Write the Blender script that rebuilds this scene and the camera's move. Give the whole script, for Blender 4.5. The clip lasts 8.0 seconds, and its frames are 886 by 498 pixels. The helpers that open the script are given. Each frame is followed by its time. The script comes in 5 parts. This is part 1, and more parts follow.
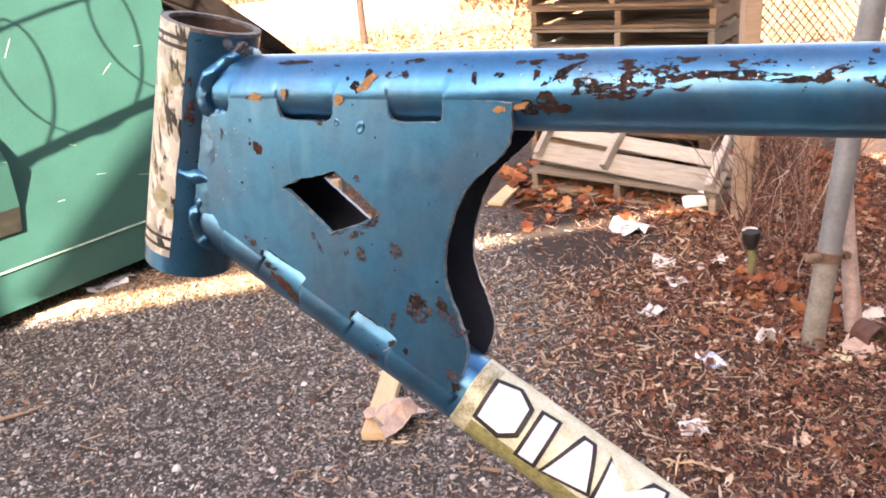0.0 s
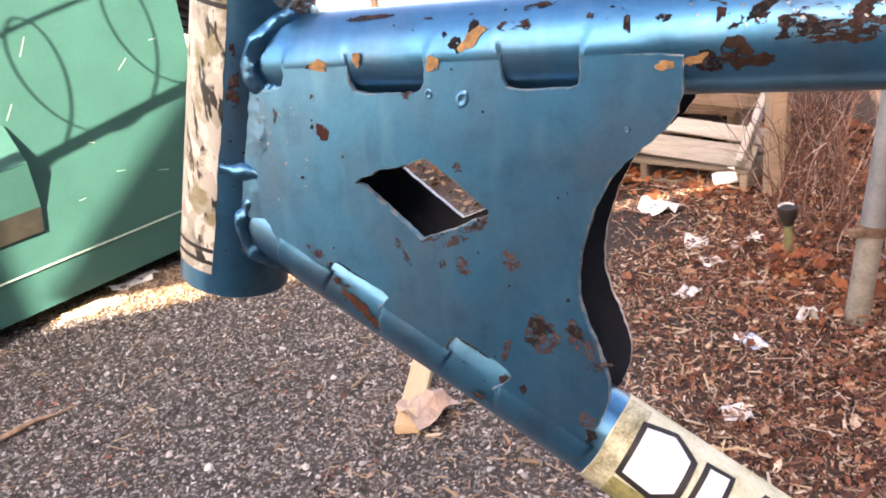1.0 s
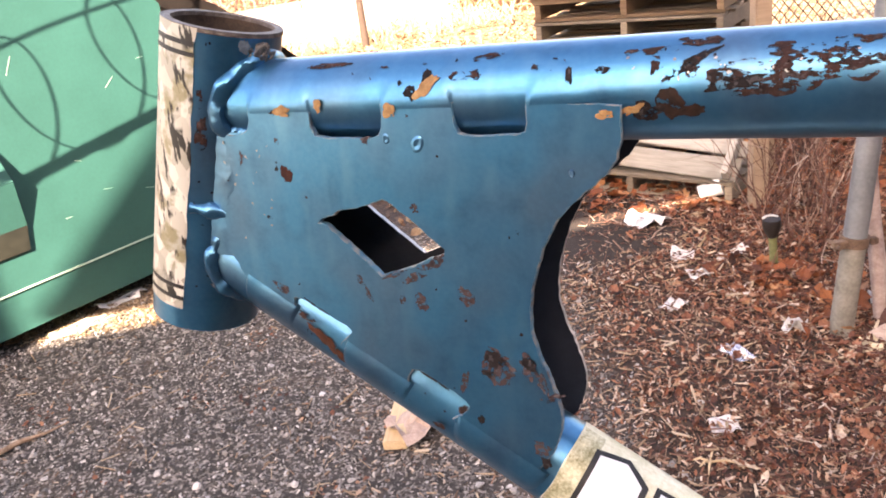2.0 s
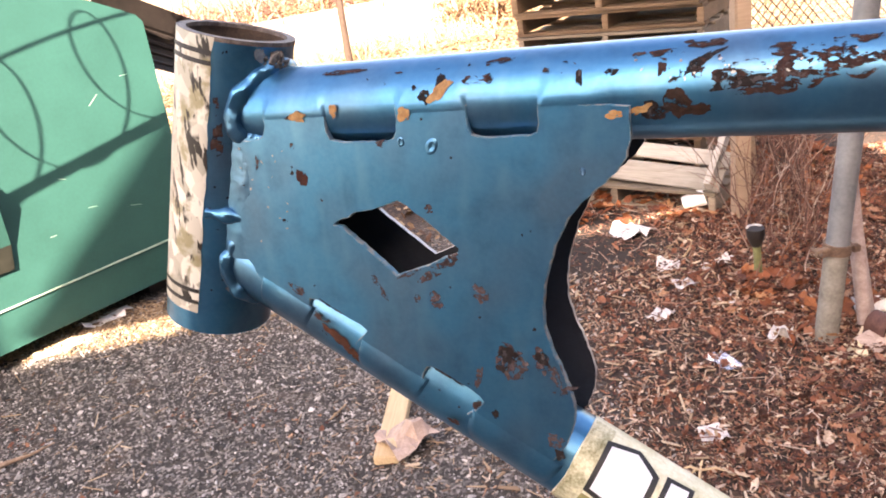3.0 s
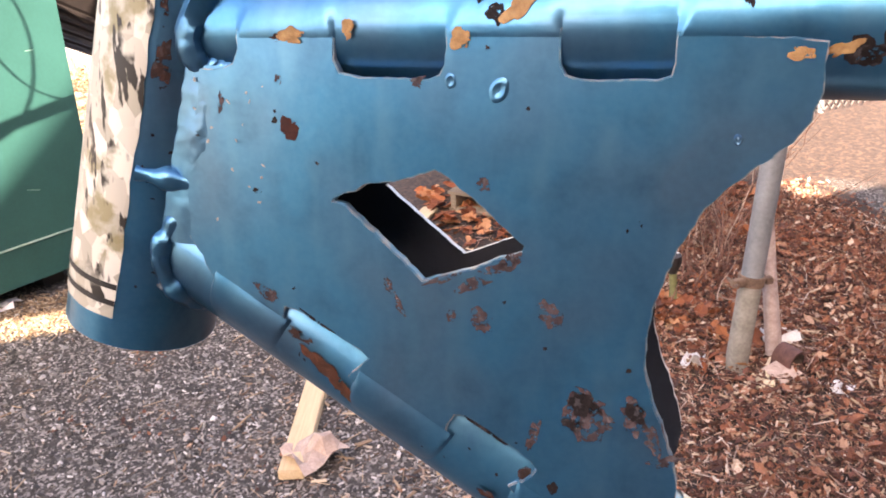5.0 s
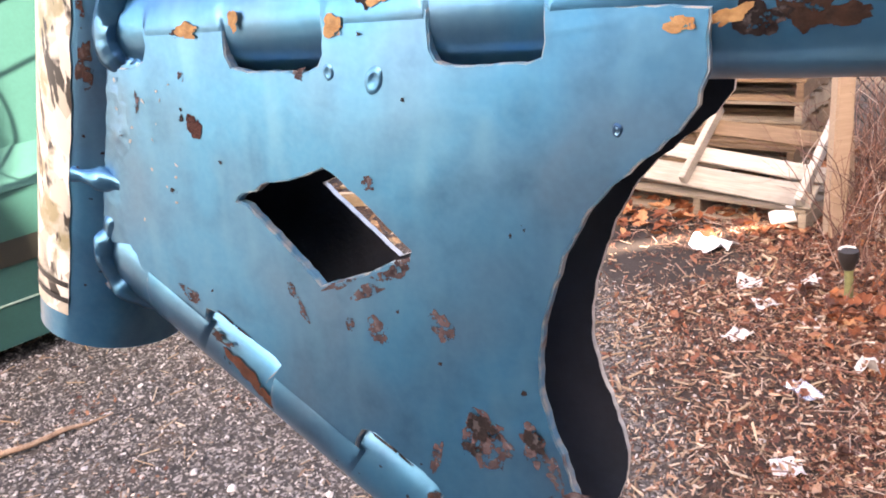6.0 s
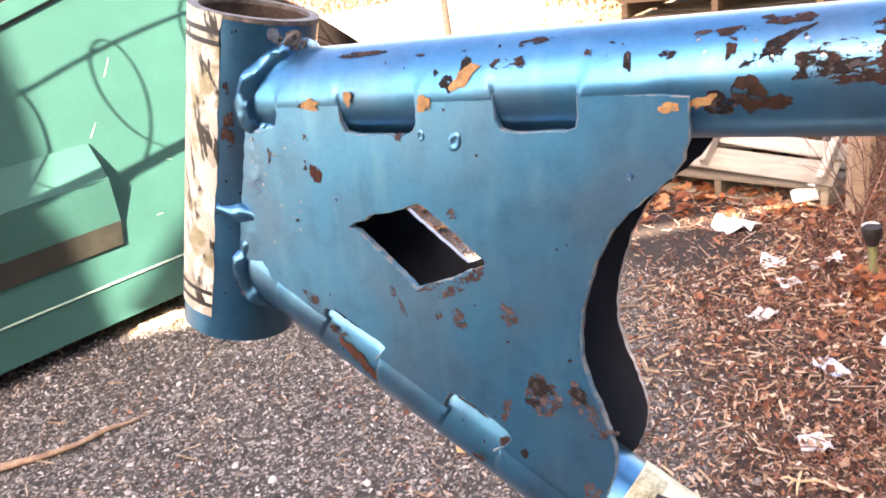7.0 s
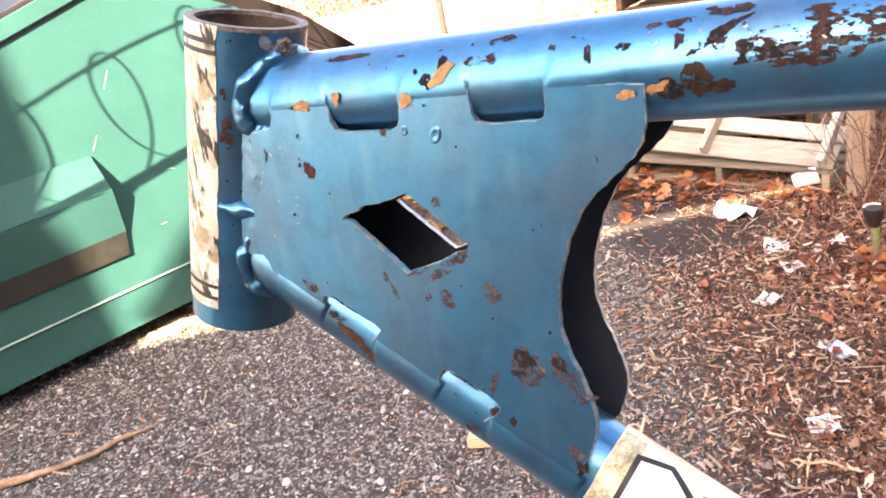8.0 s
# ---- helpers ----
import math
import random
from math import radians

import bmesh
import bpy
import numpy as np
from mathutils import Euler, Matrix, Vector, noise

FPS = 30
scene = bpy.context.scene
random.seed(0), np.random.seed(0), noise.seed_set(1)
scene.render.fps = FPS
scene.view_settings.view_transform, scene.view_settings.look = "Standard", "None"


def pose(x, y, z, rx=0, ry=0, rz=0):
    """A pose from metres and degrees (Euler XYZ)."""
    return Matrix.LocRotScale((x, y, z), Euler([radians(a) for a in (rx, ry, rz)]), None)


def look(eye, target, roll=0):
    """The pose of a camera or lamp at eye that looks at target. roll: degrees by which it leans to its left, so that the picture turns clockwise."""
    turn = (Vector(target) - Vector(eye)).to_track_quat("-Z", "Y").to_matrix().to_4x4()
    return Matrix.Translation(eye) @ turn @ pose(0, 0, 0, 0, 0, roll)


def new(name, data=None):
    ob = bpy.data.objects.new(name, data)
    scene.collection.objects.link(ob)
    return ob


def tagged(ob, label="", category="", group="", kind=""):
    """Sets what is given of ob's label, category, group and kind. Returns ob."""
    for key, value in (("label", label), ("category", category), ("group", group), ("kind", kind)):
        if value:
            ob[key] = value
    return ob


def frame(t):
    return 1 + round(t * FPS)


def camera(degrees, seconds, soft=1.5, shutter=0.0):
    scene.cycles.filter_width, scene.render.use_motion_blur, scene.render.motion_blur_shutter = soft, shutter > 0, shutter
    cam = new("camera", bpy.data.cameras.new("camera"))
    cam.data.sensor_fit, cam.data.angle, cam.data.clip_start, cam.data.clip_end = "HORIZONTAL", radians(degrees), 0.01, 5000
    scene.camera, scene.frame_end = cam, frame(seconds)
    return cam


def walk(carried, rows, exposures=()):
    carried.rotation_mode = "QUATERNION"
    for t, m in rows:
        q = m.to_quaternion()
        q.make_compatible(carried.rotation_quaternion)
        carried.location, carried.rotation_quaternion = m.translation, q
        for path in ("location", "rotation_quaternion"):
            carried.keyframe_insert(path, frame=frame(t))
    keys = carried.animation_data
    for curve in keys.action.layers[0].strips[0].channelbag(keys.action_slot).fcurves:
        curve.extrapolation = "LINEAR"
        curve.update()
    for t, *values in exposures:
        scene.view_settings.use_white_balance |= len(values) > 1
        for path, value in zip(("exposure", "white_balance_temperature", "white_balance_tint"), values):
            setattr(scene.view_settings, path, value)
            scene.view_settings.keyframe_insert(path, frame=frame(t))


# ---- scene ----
cam = camera(58.96, 8.0, 1.85)
PATH = [
    (0, (0.0051, 0.0014, 1.6755), (0.0361, 1.8393, 0.8873), -6.16),
    (0.5, (-0.006, 0.0715, 1.6633), (-0.0638, 1.9032, 0.8621), -8.16),
    (1, (-0.0256, 0.0737, 1.6569), (-0.0481, 1.8994, 0.8407), -8.68),
    (1.5, (-0.0143, 0.0697, 1.6662), (-0.0228, 1.8978, 0.8551), -8.57),
    (2.8, (-0.0204, 0.0605, 1.6666), (0.0228, 1.9099, 0.9062), -9.31),
    (3, (-0.0246, 0.0583, 1.6663), (0.0265, 1.9073, 0.9057), -9.15),
    (3.5, (-0.0322, 0.0601, 1.6653), (0.0529, 1.9055, 0.8989), -8.98),
    (4, (-0.0595, 0.0788, 1.6638), (0.1526, 1.9047, 0.8757), -9.21),
    (4.5, (-0.086, 0.1003, 1.6514), (0.3029, 1.892, 0.8522), -7.34),
    (4.7, (-0.0746, 0.127, 1.6438), (0.3132, 1.9311, 0.8724), -4.64),
    (5.8, (-0.0072, 0.1449, 1.6251), (-0.0802, 1.9989, 0.8786), -6.39),
    (6, (0.0036, 0.1471, 1.6271), (-0.1328, 1.9996, 0.8858), -7.32),
    (6.5, (0.0042, 0.1286, 1.6332), (-0.2278, 1.9743, 0.8988), -8.41),
    (7, (-0.003, 0.0929, 1.6565), (-0.1981, 1.9342, 0.9005), -10.16),
    (7.5, (0.0019, 0.084, 1.6594), (-0.2037, 1.9242, 0.9035), -11.96),
    (8, (0.0035, 0.0755, 1.6584), (-0.2046, 1.9152, 0.9019), -12.57),
]
EXPOSURES = [(0.0, 3.24, 8350, 26), (3.0, 3.27, 8200, 25), (4.5, 3.18, 7850, 26), (6.0, 3.72, 8100, 26), (8.0, 3.74, 8300, 25)]
walk(cam, [(t, look(eye, target, roll)) for t, eye, target, roll in PATH], EXPOSURES)

# ---- light ----
SUN_TRAVEL = Vector((0.30, 0.95, -0.647)).normalized()
world = bpy.data.worlds.new("sky")
scene.world = world
world.use_nodes = True
wn = world.node_tree.nodes
sky = wn.new("ShaderNodeTexSky")
sky.sky_type = "NISHITA"
sky.sun_disc = False
sky.sun_elevation = math.asin(-SUN_TRAVEL.z)
sky.sun_rotation = math.atan2(-SUN_TRAVEL.x, -SUN_TRAVEL.y)
sky.air_density, sky.dust_density, sky.ozone_density = 1.0, 3.0, 0.5
world.node_tree.links.new(sky.outputs[0], wn["Background"].inputs[0])
wn["Background"].inputs[1].default_value = 0.085
sun = new("sun", bpy.data.lights.new("sun", "SUN"))
sun.data.energy, sun.data.angle, sun.data.color = 4.8, radians(0.2), (1.0, 0.93, 0.82)
sun.matrix_world = look((0, 0, 12), Vector((0, 0, 12)) + SUN_TRAVEL)


# ---- materials ----
class Nodes:
    """A small builder for node materials."""

    def __init__(self, name):
        self.mat = bpy.data.materials.new(name)
        self.mat.use_nodes = True
        self.tree = self.mat.node_tree
        self.bsdf = self.tree.nodes["Principled BSDF"]

    def add(self, kind):
        return self.tree.nodes.new("ShaderNode" + kind)

    def put(self, socket, value):
        if isinstance(value, bpy.types.NodeSocket):
            self.tree.links.new(value, socket)
        elif isinstance(value, (tuple, list)) and len(value) == 3 and socket.type == "RGBA":
            socket.default_value = (*value, 1)
        else:
            socket.default_value = value

    def coords(self, space="Object"):
        return self.add("TexCoord").outputs[space]

    def position(self):
        return self.add("NewGeometry").outputs["Position"]

    def scaled(self, vec, s):
        n = self.add("Mapping")
        self.put(n.inputs[0], vec)
        n.inputs[3].default_value = s
        return n.outputs[0]

    def noise(self, vec, scale, detail=4.0, rough=0.55, distort=0.0):
        n = self.add("TexNoise")
        self.put(n.inputs["Vector"], vec)
        n.inputs["Scale"].default_value, n.inputs["Detail"].default_value = scale, detail
        n.inputs["Roughness"].default_value, n.inputs["Distortion"].default_value = rough, distort
        return n.outputs["Fac"]

    def cells(self, vec, scale, feature="F1", out="Distance"):
        n = self.add("TexVoronoi")
        n.feature = feature
        self.put(n.inputs["Vector"], vec)
        n.inputs["Scale"].default_value = scale
        return n.outputs[out]

    def ramp(self, fac, *stops):
        n = self.add("ValToRGB")
        self.put(n.inputs[0], fac)
        e = n.color_ramp.elements
        while len(e) < len(stops):
            e.new(0.5)
        for el, (p, c) in zip(e, stops):
            el.position = p
            el.color = (c, c, c, 1) if not isinstance(c, tuple) else (*c, 1)
        return n.outputs[0]

    def mix(self, fac, a, b, blend="MIX"):
        n = self.add("Mix")
        n.data_type, n.blend_type = "RGBA", blend
        self.put(n.inputs[0], fac)
        self.put(n.inputs[6], a)
        self.put(n.inputs[7], b)
        return n.outputs[2]

    def math(self, op, a, b=0.0, clamp=False):
        n = self.add("Math")
        n.operation, n.use_clamp = op, clamp
        self.put(n.inputs[0], a)
        self.put(n.inputs[1], b)
        return n.outputs[0]

    def xyz(self, vec):
        n = self.add("SeparateXYZ")
        self.put(n.inputs[0], vec)
        return n.outputs

    def rnd(self):
        return self.add("ObjectInfo").outputs["Random"]

    def island(self):
        return self.add("NewGeometry").outputs["Random Per Island"]

    def bump(self, height, strength, distance):
        n = self.add("Bump")
        n.inputs["Strength"].default_value, n.inputs["Distance"].default_value = strength, distance
        self.put(n.inputs["Height"], height)
        self.put(self.bsdf.inputs["Normal"], n.outputs[0])

    def done(self, color, rough=0.6, metal=0.0, **more):
        self.put(self.bsdf.inputs["Base Color"], color)
        self.put(self.bsdf.inputs["Roughness"], rough)
        self.put(self.bsdf.inputs["Metallic"], metal)
        for k, v in more.items():
            self.put(self.bsdf.inputs[k.replace("_", " ")], v)
        return self.mat


def surface(name, dark, light, scale=8.0, rough=0.7, metal=0.0, bump=0.3, depth=0.002, fine=6.0):
    """A plain weathered surface: two colours mixed at two scales, with fine relief."""
    m = Nodes(name)
    p = m.coords()
    big, small = m.noise(p, scale), m.noise(p, scale * fine)
    f = m.math("ADD", m.math("MULTIPLY", big, 0.6), m.math("MULTIPLY", small, 0.4))
    c = m.mix(m.ramp(f, (0.35, 0.0), (0.65, 1.0)), dark, light)
    m.bump(small, bump, depth)
    return m.done(c, m.math("ADD", m.math("MULTIPLY", small, 0.25), rough - 0.12), metal)


def wood(name, dark, light, rough=0.8):
    m = Nodes(name)
    p = m.coords()
    grain = m.noise(m.scaled(p, (2.0, 30.0, 30.0)), 3.0, 6.0, 0.6, 0.6)
    patch = m.noise(p, 3.0)
    tone = m.math("ADD", m.math("MULTIPLY", m.rnd(), 0.35), m.math("MULTIPLY", grain, 0.65))
    c = m.mix(m.ramp(tone, (0.25, 0.0), (0.75, 1.0)), dark, light)
    c = m.mix(m.ramp(patch, (0.55, 0.0), (0.75, 0.5)), c, tuple(0.45 * v for v in dark))
    m.bump(grain, 0.5, 0.003)
    return m.done(c, rough)


def blue_paint():
    m = Nodes("blue metallic paint")
    p = m.coords()
    grain, mid, big = m.noise(p, 520.0, 1.0), m.noise(p, 150.0, 1.0), m.noise(p, 22.0, 1.5)
    c = m.mix(m.ramp(big, (0.30, 0.0), (0.72, 1.0)), (0.030, 0.192, 0.348), (0.046, 0.240, 0.415))
    # hazy, thin places
    c = m.mix(m.ramp(m.noise(p, 36.0, 1.0), (0.42, 0.0), (0.70, 0.60)), c, (0.098, 0.150, 0.205))
    c = m.mix(m.ramp(m.noise(p, 95.0, 1.5), (0.48, 0.0), (0.74, 0.60)), c, (0.030, 0.125, 0.220))
    c = m.mix(m.ramp(m.noise(m.scaled(p, (1.0, 1.0, 0.35)), 120.0, 1.5), (0.54, 0.0), (0.76, 0.55)), c, (0.090, 0.270, 0.410))
    c = m.mix(m.math("MULTIPLY", m.ramp(grain, (0.35, 0.0), (0.70, 1.0)), 0.16), c, (0.10, 0.30, 0.46))
    m.bump(m.math("ADD", m.math("ADD", m.math("MULTIPLY", mid, 0.20), m.math("MULTIPLY", grain, 0.14)), m.math("MULTIPLY", m.noise(p, 55.0, 2.0, 0.4), 0.6)), 0.42, 0.0007)
    return m.done(c, m.math("ADD", m.math("MULTIPLY", big, 0.12), 0.25), 0.88, Coat_Weight=0.35, Coat_Roughness=0.18)


def ground_material():
    m = Nodes("asphalt and leaf soil")
    p = m.position()
    x, y, _ = m.xyz(p)
    edge = m.noise(p, 1.6, 5.0)
    fine = m.noise(p, 90.0, 3.0)
    # worn asphalt with loose grit
    grit = m.cells(p, 95.0, out="Color")
    gv = m.xyz(grit)[0]
    asph = m.mix(m.ramp(m.noise(p, 14.0, 6.0), (0.3, 0.0), (0.7, 1.0)), (0.026, 0.022, 0.019), (0.062, 0.052, 0.046))
    asph = m.mix(m.ramp(gv, (0.62, 0.0), (0.98, 1.0)), asph, (0.30, 0.27, 0.245))
    asph = m.mix(m.ramp(m.noise(p, 4.0, 6.0), (0.55, 0.0), (0.75, 0.55)), asph, (0.125, 0.085, 0.060))
    # soil with rotted leaves
    soil = m.mix(m.ramp(m.noise(p, 22.0, 6.0), (0.3, 0.0), (0.7, 1.0)), (0.015, 0.010, 0.008), (0.060, 0.036, 0.025))
    soil = m.mix(m.ramp(m.xyz(m.cells(p, 45.0, out="Color"))[1], (0.6, 0.0), (0.95, 0.7)), soil, (0.11, 0.065, 0.042))
    # dry straw-like litter farther back
    straw = m.mix(m.ramp(m.noise(p, 9.0, 8.0, 0.7), (0.35, 0.0), (0.65, 1.0)), (0.13, 0.075, 0.040), (0.38, 0.285, 0.185))
    line = m.math("SUBTRACT", x, m.math("ADD", m.math("MULTIPLY", y, 0.12), 0.06))
    line = m.math("ADD", line, m.math("MULTIPLY", m.math("SUBTRACT", edge, 0.5), 0.7))
    beyond = m.math("ADD", x, m.math("MULTIPLY", m.math("SUBTRACT", edge, 0.5), 0.8))
    line = m.math("MULTIPLY", line, m.ramp(m.math("MULTIPLY", beyond, 0.2), (0.58, 1.0), (0.62, 0.0)))
    is_soil = m.ramp(m.math("MULTIPLY", m.math("ADD", line, 1.0), 0.5), (0.50, 0.0), (0.62, 1.0))
    back = m.math("ADD", y, m.math("MULTIPLY", m.math("SUBTRACT", edge, 0.5), 1.5))
    is_back = m.ramp(m.math("MULTIPLY", back, 0.1), (0.42, 0.0), (0.46, 1.0))
    is_straw = m.ramp(m.math("MULTIPLY", back, 0.1), (0.66, 0.0), (0.73, 1.0))
    damp = m.add("VectorMath")
    damp.operation = "DISTANCE"
    m.put(damp.inputs[0], m.scaled(p, (1.0, 0.8, 0.0)))
    damp.inputs[1].default_value = (0.80, 3.12, 0.0)
    wet = m.ramp(m.math("ADD", damp.outputs["Value"], m.math("MULTIPLY", m.math("SUBTRACT", edge, 0.5), 0.5)), (0.30, 1.0), (0.52, 0.0))
    c = m.mix(is_soil, asph, soil)
    c = m.mix(wet, c, m.mix(fine, (0.014, 0.011, 0.009), (0.050, 0.036, 0.029)))
    c = m.mix(is_back, c, soil)
    c = m.mix(is_straw, c, straw)
    m.bump(m.math("ADD", m.math("MULTIPLY", m.cells(p, 95.0), 0.6), fine), 0.7, 0.006)
    return m.done(c, 0.9)


def scatter_material(name, stops, rough=0.8, bump=0.2):
    """Loose pieces, each with its own colour."""
    m = Nodes(name)
    c = m.ramp(m.island(), *stops)
    n = m.noise(m.position(), 120.0, 3.0)
    c = m.mix(m.ramp(n, (0.35, 0.0), (0.7, 0.35)), c, tuple(0.6 * v for v in stops[0][1]))
    m.bump(n, bump, 0.002)
    return m.done(c, rough)


def rust_material(name, dark, light, cover, scale=300.0, steel=0.6, warm=0.35, stretch=1.0):
    """Rust broken into ragged flakes; cover is the share of its patch that it fills, steel how much bare metal shows."""
    m = Nodes(name)
    p = m.coords()
    n1, n2 = m.noise(p, 330.0, 5.0, 0.65), m.noise(p, 900.0, 3.0)
    c = m.mix(m.ramp(n1, (0.35, 0.0), (0.68, 1.0)), dark, light)
    bare = m.ramp(m.noise(p, 560.0, 3.0), (0.58, 0.0), (0.64, steel))
    c = m.mix(bare, c, (0.13, 0.12, 0.125))
    c = m.mix(m.ramp(m.noise(p, 240.0, 3.0), (0.64, 0.0), (0.74, warm)), c, (0.16, 0.062, 0.030))
    m.bump(n2, 0.6, 0.0005)
    gaps = m.ramp(m.noise(m.scaled(p, (stretch, 1.0, 1.0)), scale, 6.0, 0.62), (0.60 - 0.3 * cover - 0.012, 0.0), (0.60 - 0.3 * cover + 0.012, 1.0))
    return m.done(c, 0.75, m.math("MULTIPLY", bare, 0.5), Alpha=gaps, Specular_IOR_Level=0.25)


BLUE = blue_paint()
RUST = rust_material("rust", (0.010, 0.005, 0.0045), (0.046, 0.018, 0.013), 0.38, 420.0, 0.3, 0.2, 0.45)
SOLID_RUST = rust_material("close rust", (0.030, 0.009, 0.007), (0.060, 0.018, 0.012), 0.95, 240.0, 0.0, 0.0)
DARK_RUST = rust_material("dark rust", (0.002, 0.0014, 0.0018), (0.014, 0.0085, 0.009), 0.66, 260.0, 0.4, 0.0)
MOTTLED = rust_material("thin mottled rust", (0.020, 0.013, 0.015), (0.090, 0.066, 0.070), 0.44, 520.0, 0.7, 0.0)
BROWN_RUST = rust_material("brown rust", (0.010, 0.005, 0.0035), (0.040, 0.018, 0.011), 0.66, 220.0, 0.05, 0.15)
PRIMER = rust_material("old primer", (0.26, 0.14, 0.06), (0.44, 0.27, 0.12), 0.78, 260.0, 0.1)
ORANGE_RUST = rust_material("fresh orange rust", (0.030, 0.011, 0.006), (0.085, 0.029, 0.015), 0.74, 260.0, 0.05, 0.2)
BARE = surface("bare steel edge", (0.14, 0.14, 0.14), (0.42, 0.42, 0.40), 400.0, 0.45, 0.7, 0.4, 0.0003)
# bare steel of the rear rim, lightened to stand for sun on it
BRIGHT_RIM = surface("sunlit bare steel rim", (0.42, 0.42, 0.41), (0.72, 0.72, 0.70), 300.0, 0.40, 0.35, 0.3, 0.0002)
SHADED_INSIDE = surface("shaded inside", (0.008, 0.010, 0.016), (0.020, 0.024, 0.036), 120.0, 0.6, 0.0, 0.3, 0.0004)
BLACK_INK = surface("black print", (0.008, 0.008, 0.008), (0.02, 0.02, 0.02), 200.0, 0.5, 0.0, 0.1, 0.0002)
WHITE_INK = surface("white print", (0.66, 0.69, 0.76), (0.76, 0.79, 0.86), 120.0, 0.45, 0.0, 0.1, 0.0002)
GREEN = surface("green dumpster paint", (0.012, 0.080, 0.067), (0.019, 0.108, 0.092), 3.0, 0.62, 0.0, 0.15, 0.002, 20.0)
LID = surface("black lid plastic", (0.012, 0.010, 0.010), (0.035, 0.028, 0.025), 6.0, 0.55, 0.0, 0.2, 0.002)
GALV = surface("galvanised steel", (0.20, 0.212, 0.225), (0.31, 0.325, 0.34), 12.0, 0.5, 0.4, 0.2, 0.001)
BROWN_STEEL = surface("rusty pipe", (0.085, 0.050, 0.034), (0.24, 0.155, 0.105), 20.0, 0.8, 0.1, 0.4, 0.002)
RED_STEEL = surface("reddish rusty steel", (0.060, 0.024, 0.019), (0.16, 0.075, 0.060), 20.0, 0.75, 0.1, 0.4, 0.002)
PINK_STEEL = surface("pinkish weathered steel", (0.30, 0.215, 0.19), (0.54, 0.44, 0.405), 16.0, 0.7, 0.1, 0.4, 0.002)
WIRE = surface("fence wire", (0.05, 0.047, 0.045), (0.13, 0.125, 0.12), 30.0, 0.6, 0.5)
PALLET = wood("grey pallet wood", (0.11, 0.088, 0.066), (0.30, 0.25, 0.19))
FRESH = wood("fresh cut wood", (0.42, 0.29, 0.16), (0.66, 0.51, 0.32))
POSTW = wood("weathered post wood", (0.22, 0.15, 0.10), (0.42, 0.31, 0.22))
PAPER = surface("white paper", (0.50, 0.48, 0.46), (0.74, 0.72, 0.70), 25.0, 0.8, 0.0, 0.4, 0.003)
TANPAPER = surface("damp brown paper", (0.34, 0.24, 0.19), (0.56, 0.43, 0.36), 25.0, 0.8, 0.0, 0.5, 0.003)
CONCRETE = surface("pale concrete", (0.29, 0.25, 0.225), (0.40, 0.36, 0.325), 1.5, 0.9, 0.0, 0.3, 0.004, 20.0)
DRYBARK = surface("dry pale bark", (0.17, 0.10, 0.065), (0.42, 0.30, 0.21), 30.0, 0.85, 0.0, 0.5, 0.003)
DARKBARK = surface("dark wet bark", (0.022, 0.014, 0.010), (0.065, 0.040, 0.030), 20.0, 0.85)
GREENSTEM = surface("green stem", (0.11, 0.12, 0.045), (0.22, 0.23, 0.10), 40.0, 0.7)
WALLE = surface("dark block wall", (0.07, 0.062, 0.055), (0.11, 0.10, 0.09), 2.0, 0.9)
WHITEP = surface("clean white paper", (0.66, 0.65, 0.64), (0.80, 0.79, 0.78), 12.0, 0.6, 0.0, 0.2, 0.001)
WALLM = surface("unseen shade wall", (0.11, 0.095, 0.085), (0.17, 0.15, 0.135), 2.0, 0.9)
SCUFF = surface("scuffed paint", (0.09, 0.12, 0.15), (0.20, 0.26, 0.30), 500.0, 0.75, 0.0, 0.4, 0.0003)
RIMM = surface("worn tube mouth", (0.07, 0.055, 0.048), (0.24, 0.21, 0.19), 350.0, 0.6, 0.3, 0.5, 0.0004)
SLAG = surface("burnt weld slag", (0.025, 0.022, 0.020), (0.20, 0.19, 0.18), 500.0, 0.5, 0.4, 0.6, 0.0006)
BORE = surface("rusty bore", (0.035, 0.024, 0.018), (0.11, 0.075, 0.055), 150.0, 0.8, 0.2, 0.5, 0.0008)
FOILY = surface("olive and cream foil print", (0.16, 0.15, 0.06), (0.74, 0.72, 0.52), 170.0, 0.4, 0.1, 0.2, 0.0002)
OLIVE = surface("olive patterned print", (0.16, 0.15, 0.05), (0.42, 0.39, 0.17), 420.0, 0.5, 0.1, 0.2, 0.0002)
CREAM = surface("cream print", (0.50, 0.49, 0.30), (0.80, 0.79, 0.66), 130.0, 0.45, 0.0, 0.2, 0.0002)


def edge_material():
    """Paint worn through to steel on cut edges."""
    m = Nodes("worn painted edge")
    p = m.coords()
    f = m.ramp(m.noise(p, 260.0, 4.0), (0.42, 0.0), (0.62, 1.0))
    c = m.mix(f, (0.05, 0.19, 0.30), (0.29, 0.31, 0.31))
    c = m.mix(m.ramp(m.noise(p, 90.0, 3.0), (0.62, 0.0), (0.70, 1.0)), c, (0.12, 0.05, 0.03))
    return m.done(c, 0.45, 0.4)


